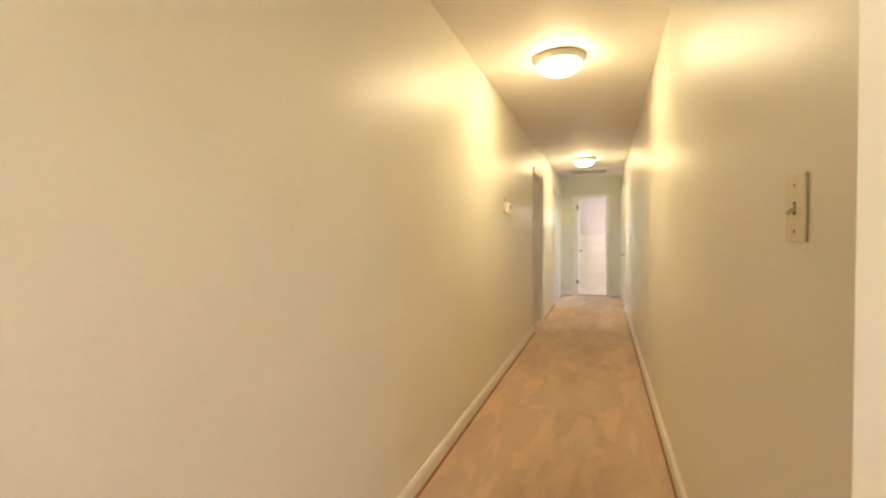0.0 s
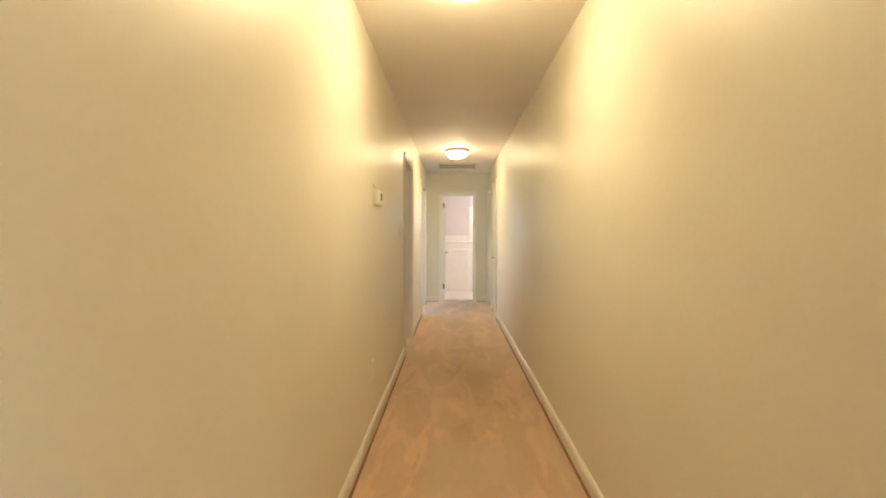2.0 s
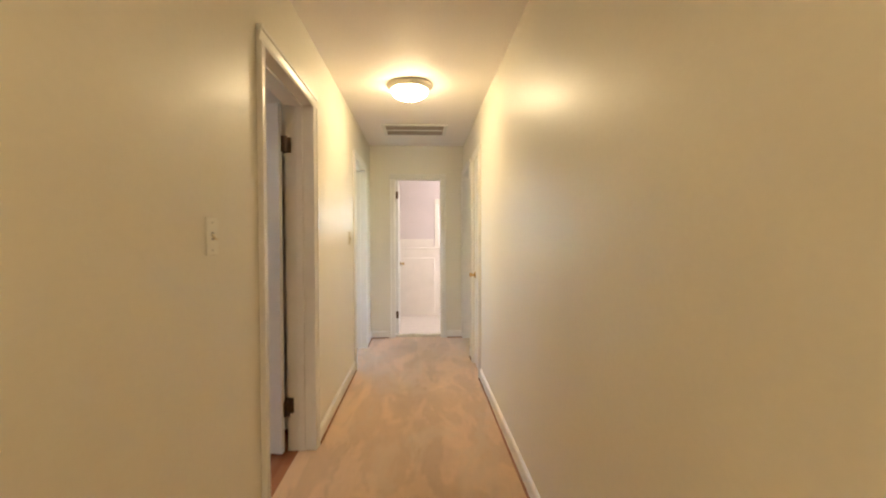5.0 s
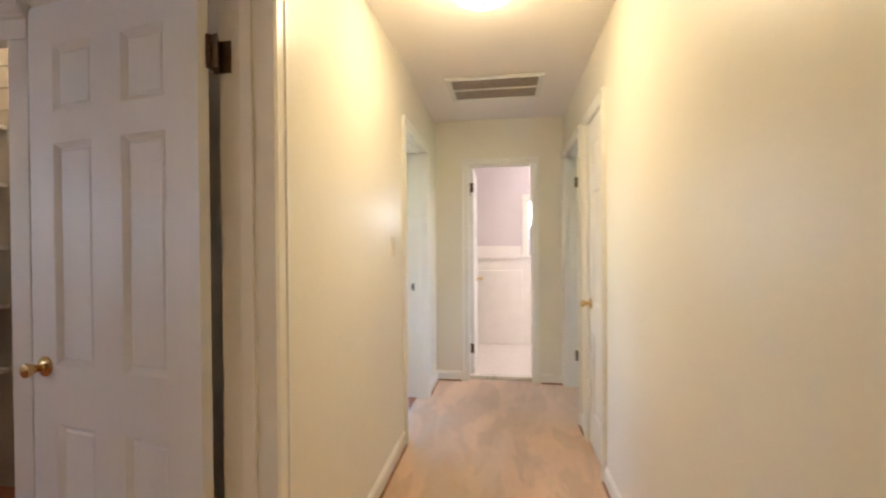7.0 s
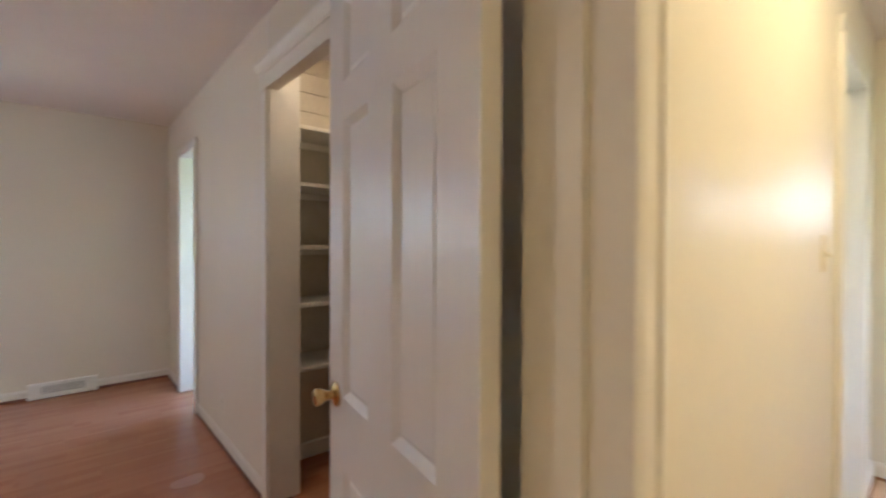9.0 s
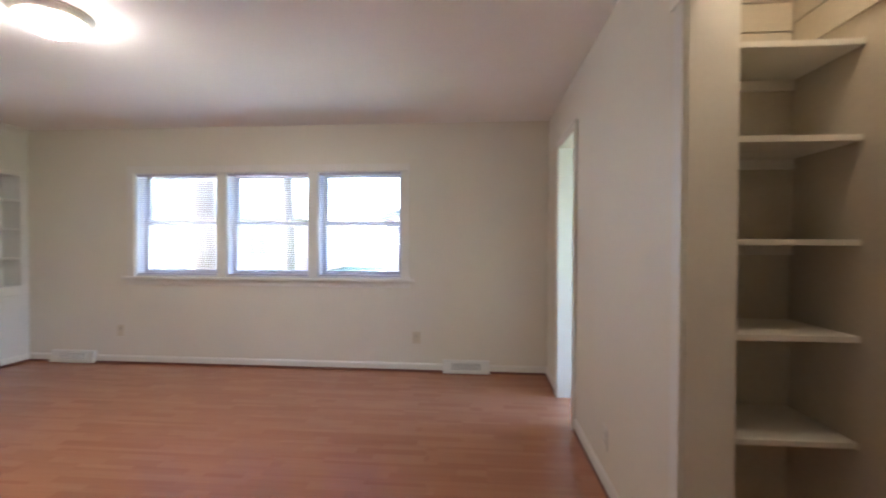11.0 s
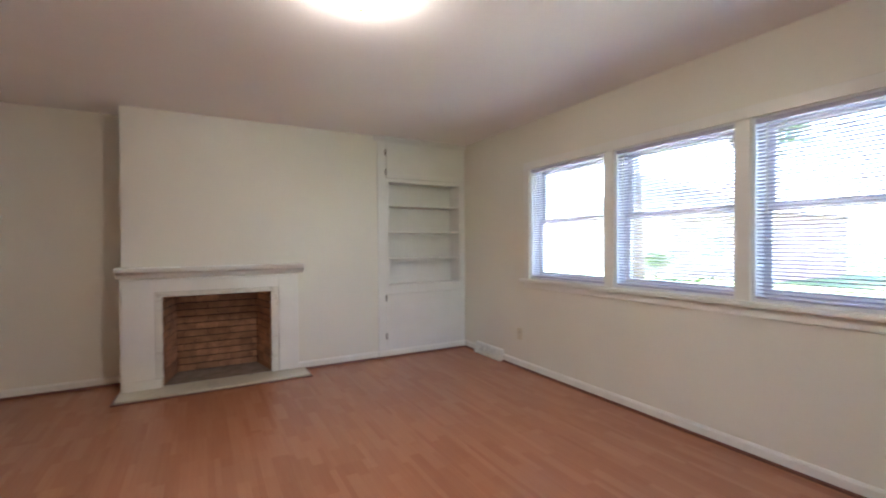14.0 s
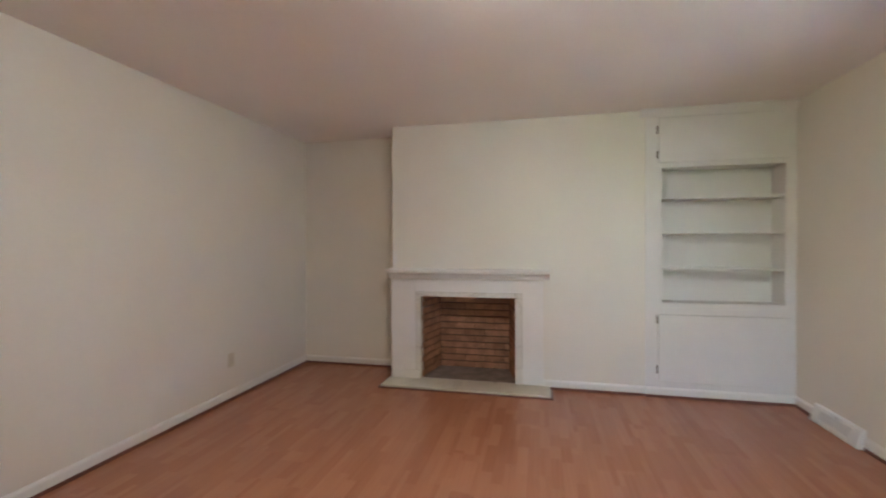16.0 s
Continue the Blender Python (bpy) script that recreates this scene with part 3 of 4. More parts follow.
KNOB = ((0.0, 0.0), (0.031, 0.0), (0.032, 0.004), (0.027, 0.009), (0.013, 0.012), (0.0105, 0.016), (0.0110, 0.024), (0.0150, 0.032), (0.0200, 0.042), (0.0225, 0.052), (0.0215, 0.057), (0.017, 0.0595), (0.0, 0.060))


def knob(ob, x, z, t, sign, material=M_BRASS):
    m = Matrix.Translation((x, t if sign > 0 else 0, z)) @ Matrix.Rotation(radians(-90 * sign), 4, "X")
    o = part("knob", lathe(bmesh.new(), KNOB, m, 28), material, ob, "polished brass knob", True)
    return o


def hinge(ob, z, y, x=0.0, along=1):
    """A butt hinge: two leaves and a knuckled barrel, standing at the leaf's hinge edge."""
    bm = box(bmesh.new(), x - 0.0025, x - 0.0002, y - 0.036, y, z - 0.045, z + 0.045)
    box(bm, x - 0.034, x - 0.003, y + 0.0005, y + 0.003, z - 0.045, z + 0.045)
    for k in range(5):
        lathe(bm, ((0, 0), (0.0062, 0), (0.0062, 0.0165), (0, 0.0165)), Matrix.Translation((x - 0.006, y + 0.006, z - 0.045 + 0.0183 * k)), 12)
    return part("hinge", bm, M_HINGE, ob, "aged bronze butt hinge")


def panel_door(name, label, w, h, cols, pose_m, knob_x, knob_z=0.880, hinges=(0.25, 1.79), hinge_y=0.035, rows=SIX, knobs=(1, -1)):
    """A panelled door whose leaf runs along its own x from the hinge edge."""
    ob = thing(name, label, "door", (0, 0, 0), kind="structure")
    part("leaf", leaf_mesh(w, h, cols, rows), M_DOOR, ob)
    for s in knobs:
        knob(ob, knob_x, knob_z, 0.035, s)
    part("latch_plate", boxed(w - 0.0005, w + 0.0015, 0.006, 0.029, knob_z - 0.028, knob_z + 0.028), M_BRASS, ob, "brass latch plate")
    for z in hinges:
        hinge(ob, z, hinge_y)
    ob.matrix_basis = pose_m
    return ob


COLS = ((0.118, 0.288), (0.410, 0.580))
panel_door("door_1", "white six-panel door with brass knob, open into the living room", 0.69, 2.005, COLS, pose(-0.800, 6.078, 0.015, 0, 0, 170), 0.628, hinge_y=0.0, hinges=(0.25, 1.785))
panel_door("door_2", "white six-panel door swung open into the back room", 0.76, 2.005, ((0.12, 0.315), (0.445, 0.64)), pose(XE - 0.03, OPEN2[0] + 0.02, 0.015, 0, 0, 185), 0.70)
panel_door("door_3", "narrow white panelled linen closet door, closed", 0.415, 2.005, ((0.105, 0.310),), pose(XR + 0.002, OPEN3[0] + 0.005, 0.015, 0, 0, 90) @ pose(0, -0.035, 0), 0.355, hinge_y=0.035)
panel_door("door_4", "white six-panel door swung open into the side room", 0.76, 2.005, ((0.12, 0.315), (0.445, 0.64)), pose(XR + 0.15, OPEN4[1] - 0.01, 0.015, 0, 0, 2), 0.70)
panel_door("door_5", "white bathroom door folded back against the side", 0.575, 1.98, ((0.10, 0.24), (0.335, 0.475)), pose(OPEN5[0] + 0.040, YF + 0.125, 0.022, 0, 0, 90.5), 0.515)


def jamb_hinge(ob, x0, x1, y0, y1, z, bx, by):
    """The jamb's leaf of a hinge and its barrel, at height z."""
    bm = boxed(x0, x1, y0, y1, z - 0.045, z + 0.045, bevel=0.0006, segs=1)
    lathe(bm, ((0, 0), (0.007, 0), (0.007, 0.094), (0.004, 0.099), (0, 0.099)), Matrix.Translation((bx, by, z - 0.047)), 12)
    part("hinge", bm, M_HINGE, ob, "aged bronze butt hinge")


for z in (0.27, 1.80):
    jamb_hinge(F1, XE - 0.002, XE + 0.034, OPEN1[1] - 0.0025, OPEN1[1] + 0.001, z, XE - 0.008, OPEN1[1] - 0.006)
    jamb_hinge(F4, XR + 0.084, XR + 0.122, OPEN4[1] - 0.0025, OPEN4[1] + 0.001, z + 0.01, XR + 0.128, OPEN4[1] - 0.006)
for z in (0.27, 1.78):
    jamb_hinge(F5, OPEN5[0] - 0.001, OPEN5[0] + 0.0025, YF + 0.082, YF + 0.121, z, OPEN5[0] + 0.006, YF + 0.128)
jamb_hinge(F3, XR - 0.004, XR - 0.0015, OPEN3[0] - 0.012, OPEN3[0] + 0.003, 0.27, XR - 0.008, OPEN3[0] + 0.001)
jamb_hinge(F3, XR - 0.004, XR - 0.0015, OPEN3[0] - 0.012, OPEN3[0] + 0.003, 1.82, XR - 0.008, OPEN3[0] + 0.001)

# ---- living room windows ----
def window(name, y0, y1, k):
    """A double-hung window with frame, two sashes and their panes, in the west wall."""
    z0, z1 = WZ
    ob = thing(name, "white double-hung window overlooking a sunlit street", "window", (XW, (y0 + y1) / 2, z0), kind="structure")
    f = bmesh.new()
    box(f, XW - 0.18, XW - 0.001, y0, y0 + 0.018, z0, z1)
    box(f, XW - 0.18, XW - 0.001, y1 - 0.018, y1, z0, z1)
    box(f, XW - 0.18, XW - 0.001, y0 + 0.018, y1 - 0.018, z1 - 0.018, z1)
    box(f, XW - 0.19, XW - 0.001, y0 + 0.018, y1 - 0.018, z0, z0 + 0.018)
    part("window_frame", f, M_SASH, ob)
    mid = (z0 + z1) / 2 + 0.018
    for nm, xa, za, zb in (("lower_sash", XW - 0.105, z0 + 0.019, mid + 0.02), ("upper_sash", XW - 0.140, mid - 0.018, z1 - 0.019)):
        s = bmesh.new()
        a, b, w = y0 + 0.019, y1 - 0.019, 0.042
        box(s, xa - 0.03, xa, a, a + w, za, zb)
        box(s, xa - 0.03, xa, b - w, b, za, zb)
        box(s, xa - 0.03, xa, a + w, b - w, za, za + (0.05 if nm[0] == "l" else 0.036))
        box(s, xa - 0.03, xa, a + w, b - w, zb - 0.036, zb)
        o = part(nm, s, M_SASH, ob)
        g = part("pane", boxed(xa - 0.017, xa - 0.013, a + w - 0.004, b - w + 0.004, za + 0.03, zb - 0.03), M_GLASS, o, "clear glass pane")
        g.visible_shadow = False
    part("sash_lock", lathe(bmesh.new(), ((0, 0), (0.012, 0), (0.012, 0.008), (0.006, 0.012), (0, 0.012)), Matrix.Translation((XW - 0.12, (y0 + y1) / 2, mid + 0.0205)), 14), M_BRASS, ob, "small brass sash lock")
    return ob


def window_blind(y0, y1, tilt):
    """A mini blind: head rail, bottom rail, many slats, two ladder cords and a wand."""
    z0, z1, x = WZ[0] + 0.0185, WZ[1] - 0.0185, XW - 0.018
    ob = thing("window_blind", "white mini blind lowered with open slats", "blind", (x, (y0 + y1) / 2, z0), "blinds in the triple window")
    a, b = y0 + 0.020, y1 - 0.020
    part("head_rail", boxed(x - 0.014, x + 0.014, a, b, z1 - 0.027, z1 - 0.001, bevel=0.002), M_BLIND, ob)
    part("bottom_rail", boxed(x - 0.013, x + 0.013, a, b, z0 + 0.001, z0 + 0.014, bevel=0.003), M_BLIND, ob)
    c, s = math.cos(radians(tilt)) * 0.0125, math.sin(radians(tilt)) * 0.0125
    prof = ((-c, -s), (-c * 0.4, -s * 0.4 + 0.0016), (c * 0.4, s * 0.4 + 0.0016), (c, s), (c * 0.4, s * 0.4 + 0.0010), (-c * 0.4, -s * 0.4 + 0.0010))
    first = part("slat", prism(bmesh.new(), prof, (x, a + 0.002, z0 + 0.03), (1, 0, 0), (0, 0, 1), (0, 1, 0), b - a - 0.004), M_BLIND, ob)
    z, i = z0 + 0.03 + 0.0215, 1
    while z < z1 - 0.035:
        o = new("slat", first.data)
        o.parent, o.location = ob, (0, 0, 0.0215 * i)
        z, i = z + 0.0215, i + 1
    for y in (a + 0.12, b - 0.12):
        part("cord", boxed(x + 0.0128, x + 0.0138, y - 0.0006, y + 0.0006, z0 + 0.01, z1 - 0.02), M_WHITEPL, ob)
    part("wand", lathe(bmesh.new(), ((0, 0), (0.004, 0), (0.004, 0.5), (0, 0.5)), Matrix.Translation((x + 0.020, a + 0.06, z1 - 0.54)), 8), M_WHITEPL, ob)


for k, w in enumerate(WINS):
    window("window_%d" % (k + 1), *w, k)
    window_blind(*w, 22)

TRIMW = thing("window_trim", "white casing, stool and apron round the triple window", "window trim", (XW, 3.5, 0.9), kind="structure")
part("casing_leg", boxed(XW + 0.001, XW + 0.018, 2.118, WINS[0][0] + 0.004, 0.901, 1.959, bevel=0.003), M_TRIM, TRIMW)
part("casing_leg", boxed(XW + 0.001, XW + 0.018, WINS[2][1] - 0.004, 5.047, 0.901, 1.959, bevel=0.003), M_TRIM, TRIMW)
part("casing_head", boxed(XW + 0.001, XW + 0.020, 2.113, 5.052, 1.959, 2.030, bevel=0.003), M_TRIM, TRIMW)
for p, q in ((WINS[0][1], WINS[1][0]), (WINS[1][1], WINS[2][0])):
    part("mullion", boxed(XW + 0.001, XW + 0.016, p - 0.004, q + 0.004, 0.901, 1.959, bevel=0.003), M_TRIM, TRIMW)
part("stool", boxed(XW + 0.001, XW + 0.050, 2.075, 5.100, 0.873, 0.901, bevel=0.006), M_TRIM, TRIMW)
part("apron", boxed(XW + 0.001, XW + 0.016, 2.108, 5.055, 0.816, 0.873, bevel=0.003), M_TRIM, TRIMW)

# ---- fireplace ----
FP = thing("fireplace_mantel", "white painted mantel with moulded shelf around a brick firebox", "fireplace mantel", (-2.65, YB, 0))
SX0, SX1 = -3.345, -1.935
YM = YB + 0.024
part("pilaster", boxed(-3.165, SX0, YB + 0.001, YM, 0.030, 0.962, bevel=0.002), M_TRIM, FP)
part("pilaster", boxed(SX1, -2.160, YB + 0.001, YM, 0.030, 0.962, bevel=0.002), M_TRIM, FP)
part("frieze", boxed(-3.164, -2.161, YB + 0.001, YM - 0.001, 0.850, 0.962), M_TRIM, FP)
part("plinth", boxed(-2.20, SX1 + 0.004, YB + 0.001, YM + 0.014, 0.026, 0.105, bevel=0.004), M_TRIM, FP)
part("side_stile", boxed(SX1 + 0.001, SX1 + 0.020, YB - 0.02, YB + 0.012, 0.026, 0.962, bevel=0.003), M_TRIM, FP)
part("bead", boxed(SX0 + 0.02, SX1 - 0.02, YM, YM + 0.010, 0.945, 0.962, bevel=0.003), M_TRIM, FP)
SHELF = ((0, 0.014), (0.026, 0.014), (0.030, 0.022), (0.036, 0.028), (0.040, 0.042), (0.048, 0.052), (0.060, 0.060), (0.062, 0.072), (0.112, 0.074), (0.115, 0.098), (0.110, 0.104), (0, 0.104))
part("mantel_shelf", prism(bmesh.new(), SHELF, (-3.40, YB + 0.001, 0.962), (0, 1, 0), (0, 0, 1), (1, 0, 0), 1.505), M_TRIM, FP, "moulded white mantel shelf")
part("marble_slip", boxed(-3.162, FIRE[0] - 0.0, YB - 0.02, YM - 0.006, 0.028, 0.803), M_MARBLE, FP, "veined white marble slip")
part("marble_slip", boxed(FIRE[1], -2.162, YB - 0.02, YM - 0.006, 0.028, 0.803), M_MARBLE, FP, "veined white marble slip")
part("marble_slip", boxed(-3.162, -2.162, YB - 0.02, YM - 0.006, 0.805, 0.848), M_MARBLE, FP, "veined white marble lintel slip")

HE = thing("hearth", "cream marble hearth slab with a dark wood border", "hearth", (-2.65, 1.1, 0))
part("slab", boxed(-3.405, -1.905, YB - 0.02, 1.255, -0.008, 0.026, bevel=0.004), M_HEARTH, HE)
part("border", boxed(-3.425, -1.885, 1.256, 1.274, -0.008, 0.012, bevel=0.003), M_SHOE, HE, "dark wood border strip")
part("border", boxed(-3.425, -3.407, YB + 0.032, 1.255, -0.008, 0.012, bevel=0.003), M_SHOE, HE, "dark wood border strip")
part("border", boxed(-1.903, -1.885, YB + 0.012, 1.255, -0.008, 0.012, bevel=0.003), M_SHOE, HE, "dark wood border strip")

# firebox: splayed brick sides, brick back, sooty floor
FB = thing("firebox", "brick-lined firebox with sooty joints", "firebox", (-2.667, 0.75, 0))
YK = 0.54
BX0, BX1 = -3.010, -2.305
shell = bmesh.new()
box(shell, BX0 - 0.012, BX1 + 0.012, YK - 0.05, YK - 0.012, 0.0, 0.95)
for s, (xf, xb) in enumerate(((FIRE[0], BX0), (FIRE[1], BX1))):
    o = -1 if s == 0 else 1
    v = [shell.verts.new(p) for p in ((xf + o * 0.012, YB - 0.022, 0), (xb + o * 0.012, YK - 0.03, 0), (xb + o * 0.03, YK - 0.03, 0), (xf + o * 0.03, YB - 0.022, 0))]
    w = [shell.verts.new(p.co + Vector((0, 0, 0.95))) for p in v]
    for i in range(4):
        shell.faces.new((v[i], v[(i + 1) % 4], w[(i + 1) % 4], w[i]))
    shell.faces.new(v)
    shell.faces.new(w)
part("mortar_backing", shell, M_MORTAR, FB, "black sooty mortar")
part("firebox_floor", boxed(-3.13, -2.20, YK - 0.02, YB - 0.021, -0.006, 0.020), M_SOOT, FB, "sooty grey firebox floor")
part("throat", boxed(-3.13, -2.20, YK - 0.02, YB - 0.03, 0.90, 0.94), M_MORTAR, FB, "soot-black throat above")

# ---- built-in bookcase ----
BC = thing("built_in_bookcase", "white built-in bookcase, empty shelves between two closed cupboard doors", "bookcase", (-4.74, YB, 0))
YC = YB + 0.012
part("stile", boxed(-4.318, -4.190, YB - 0.03, YC, 0.0, 2.36, bevel=0.002), M_BOOK, BC)
part("stile", boxed(XW + 0.002, -5.222, YB - 0.03, YC, 0.0, 2.36, bevel=0.002), M_BOOK, BC)
part("top_rail", boxed(-5.222, -4.318, YB - 0.03, YC, 1.932, 1.974), M_BOOK, BC)
part("head_rail", boxed(-5.222, -4.318, YB - 0.03, YC, 2.345, 2.36), M_BOOK, BC)
part("counter_rail", boxed(-5.222, -4.318, YB - 0.03, YC, 0.700, 0.798), M_BOOK, BC)
part("bottom_rail", boxed(-5.222, -4.318, YB - 0.03, YC, 0.078, 0.133), M_BOOK, BC)
part("base_board", prism(bmesh.new(), BASE2, (XW + 0.002, YC, 0), (0, 1, 0), (0, 0, 1), (1, 0, 0), 1.108), M_TRIM, BC)
part("shoe", prism(bmesh.new(), SHOE2, (XW + 0.002, YC, 0), (0, 1, 0), (0, 0, 1), (1, 0, 0), 1.108), M_SHOE, BC, "brown strip, stained shoe by wood floors, shadow line by carpet")
CROWN = ((0, 0), (0.006, 0), (0.010, 0.012), (0.022, 0.028), (0.040, 0.042), (0.046, 0.058), (0, 0.058))
part("crown", prism(bmesh.new(), CROWN, (XW + 0.002, YC, 2.360), (0, 1, 0), (0, 0, 1), (1, 0, 0), 1.150), M_BOOK, BC)
for k in range(5):
    a = NICHE[0] + 0.002 + k * 0.2162
    part("back_board", boxed(a, a + 0.2154, 0.765, 0.78, 0.0, 2.41), M_BOOK, BC)
part("side_panel", boxed(-4.318, -4.301, 0.78, YB - 0.031, 0.0, 2.41), M_BOOK, BC)
part("side_panel", boxed(-5.239, -5.222, 0.78, YB - 0.031, 0.0, 2.41), M_BOOK, BC)
part("top_panel", boxed(-5.222, -4.318, 0.78, YB - 0.031, 1.936, 1.954), M_BOOK, BC)
part("counter", boxed(-5.222, -4.318, 0.78, YB - 0.031, 0.776, 0.796), M_BOOK, BC)
for z in (1.090, 1.390, 1.684):
    part("shelf", boxed(-5.221, -4.319, 0.781, YB - 0.004, z - 0.019, z, bevel=0.003), M_BOOK, BC)


def cupboard_door(x0, x1, z0, z1, hinge_zs):
    d = part("cupboard_door", bmesh_panel(x0, x1, z0, z1), M_BOOK, BC)
    for z in hinge_zs:
        part("hinge", boxed(x1 + 0.002, x1 + 0.014, YC + 0.0005, YC + 0.014, z - 0.034, z + 0.034, bevel=0.003), M_HINGE, d, "dark steel surface hinge")
    return d


def bmesh_panel(x0, x1, z0, z1):
    """A cupboard door with a sunk flat panel."""
    bm = bmesh.new()
    y, ring = YC + 0.019, None
    rows = ((0, -0.019), (0, -0.003), (0.003, 0), (0.045, 0), (0.047, -0.0006), (0.050, -0.0008))
    for inset, d in rows:
        r = [bm.verts.new((x0 + inset, y + d, z0 + inset)), bm.verts.new((x1 - inset, y + d, z0 + inset)), bm.verts.new((x1 - inset, y + d, z1 - inset)), bm.verts.new((x0 + inset, y + d, z1 - inset))]
        if ring:
            for k in range(4):
                bm.faces.new((ring[k], ring[(k + 1) % 4], r[(k + 1) % 4], r[k]))
        else:
            bm.faces.new(r)
        ring = r
    bm.faces.new(ring)
    return bm


cupboard_door(-5.250, -4.288, 1.972, 2.343, (2.039, 2.248))
cupboard_door(-5.250, -4.288, 0.134, 0.698, (0.235, 0.655))


# ---- ceiling lights ----
def ceiling_light(x, y, label, material):
    ob = thing("ceiling_light", label, "ceiling light", (x, y, CEIL), "flush ceiling lights")
    m = Matrix.Translation((x, y, CEIL))
    part("pan", lathe(bmesh.new(), ((0, -0.0005), (0.170, -0.0005), (0.175, -0.004), (0.176, -0.010), (0.172, -0.017), (0.161, -0.025), (0.152, -0.036), (0.146, -0.041), (0.138, -0.043), (0.0, -0.043)), m, 56), M_PAN, ob, "brushed metal pan", True)
    part("glass_dome", lathe(bmesh.new(), [(0.130, -0.0435)] + [(0.138 * math.cos(a) ** 1.08, -0.047 - 0.070 * math.sin(a)) for a in [math.pi / 2 * i / 14 for i in range(14)]] + [(0, -0.117)], m, 56), material, ob, "glowing frosted glass dome", True)
    part("finial", lathe(bmesh.new(), ((0, -0.1172), (0.010, -0.1172), (0.011, -0.120), (0.007, -0.123), (0.009, -0.126), (0.0, -0.130)), m, 16), M_HINGE, ob, "small dark metal finial", True)
    return ob


ceiling_light(-0.088, 2.82, "flush dome ceiling light, lit, in the hall", M_GLOWH)
ceiling_light(-0.085, 6.86, "flush dome ceiling light, lit, in the hall", M_GLOWH)
# added fill behind the start point, lifts the near end of the hall
ceiling_light(1.45, -0.75, "unseen dome light added to brighten the entry", M_GLOWE)
ceiling_light(-3.160, 3.555, "flush dome ceiling light, lit, in the living room", M_GLOWR)
# no fitting is visible here; added out of sight to brighten the bathroom
ceiling_light(1.25, 9.75, "unseen dome light added to brighten the bathroom", M_GLOWB)

# closet light and shelves
CL = thing("closet_light", "small square ceiling light glowing in the closet", "ceiling light", (-2.28, 6.76, CEIL))
part("frame", boxed(-2.40, -2.16, 6.66, 6.86, CEIL - 0.012, CEIL - 0.0005, bevel=0.003), M_TRIM, CL)
part("diffuser", boxed(-2.385, -2.175, 6.675, 6.845, CEIL - 0.022, CEIL - 0.0125, bevel=0.003), M_GLOWC, CL, "warm glowing diffuser")
SH = thing("closet_shelving", "white painted closet shelves, all empty", "shelving", (-2.75, 6.72, 0))
for z in (0.633, 0.971, 1.278, 1.608, 1.908):
    part("shelf", boxed(-2.899, -2.585, YN2 + 0.002, 6.918, z - 0.020, z, bevel=0.002), M_SHELFP, SH)
    part("cleat", boxed(-2.898, -2.880, YN2 + 0.003, 6.917, z - 0.058, z - 0.021), M_SHELFP, SH)
for k in range(4):
    z = 1.96 + 0.115 * k
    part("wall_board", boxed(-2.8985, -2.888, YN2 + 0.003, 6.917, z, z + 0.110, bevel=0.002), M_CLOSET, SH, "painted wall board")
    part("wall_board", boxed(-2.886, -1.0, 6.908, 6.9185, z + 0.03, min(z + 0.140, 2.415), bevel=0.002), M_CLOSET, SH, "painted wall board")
part("base_board", boxed(-2.899, -2.885, YN2 + 0.003, 6.917, 0, 0.09), M_SHELFP, SH)


# ---- wall fittings ----
def wall_plate(name, label, category, at, out, kind_of, material, w=0.072, h=0.116, group=""):
    """A bevelled cover plate on a wall at a point, facing out, with toggles or sockets."""
    ob = thing(name, label, category, (0, 0, 0), group)
    bm = boxed(-w / 2, w / 2, 0, 0.006, -h / 2, h / 2, bevel=0.0028, segs=3)
    part("plate", bm, material, ob)
    for z in (-0.042, 0.042) if kind_of != "outlet" else (0.0,):
        part("screw", lathe(bmesh.new(), ((0, 0), (0.0035, 0), (0.003, 0.0012), (0, 0.0014)), Matrix.Translation((0, 0.006, z)) @ Matrix.Rotation(radians(-90), 4, "X"), 10), M_STEEL, ob)
    if kind_of == "switch":
        part("slot", boxed(-0.005, 0.005, 0.0055, 0.0066, -0.012, 0.012), M_DARK, ob)
        part("toggle", prism(bmesh.new(), ((0.006, 0.0085), (0.006, -0.004), (0.018, -0.013), (0.0205, -0.008)), (-0.004, 0, 0), (0, 1, 0), (0, 0, 1), (1, 0, 0), 0.008), M_PLATE, ob)
    elif kind_of == "outlet":
        for z in (-0.0195, 0.0195):
            f = part("socket", boxed(-0.016, 0.016, 0.0055, 0.0085, z - 0.014, z + 0.014, bevel=0.0025), material, ob)
            s = boxed(-0.0075, -0.0055, 0.008, 0.0089, z - 0.002, z + 0.007)
            box(s, 0.0055, 0.0075, 0.008, 0.0089, z - 0.002, z + 0.006)
            box(s, -0.002, 0.002, 0.008, 0.0089, z - 0.010, z - 0.006)
            part("slots", s, M_DARK, f)
    ob.matrix_basis = pose(*at, 0, 0, {"+y": 0, "-y": 180, "-x": 90, "+x": -90}[out])
    return ob


wall_plate("light_switch", "ivory toggle switch plate on the hall wall", "light switch", (XR, 0.745, 1.258), "-x", "switch", M_PLATE, 0.086, 0.124)
wall_plate("light_switch", "ivory toggle switch beside the living room door", "light switch", (XL, 4.89, 1.262), "+x", "switch", M_WHITEPL)
wall_plate("light_switch", "ivory blank switch plate beside the back room door", "light switch", (XL, 7.43, 1.258), "+x", "switch", M_PLATE)
wall_plate("wall_outlet", "painted cream outlet low on the hall wall", "outlet", (XL, 3.56, 0.40), "+x", "outlet", M_WHITEPL)
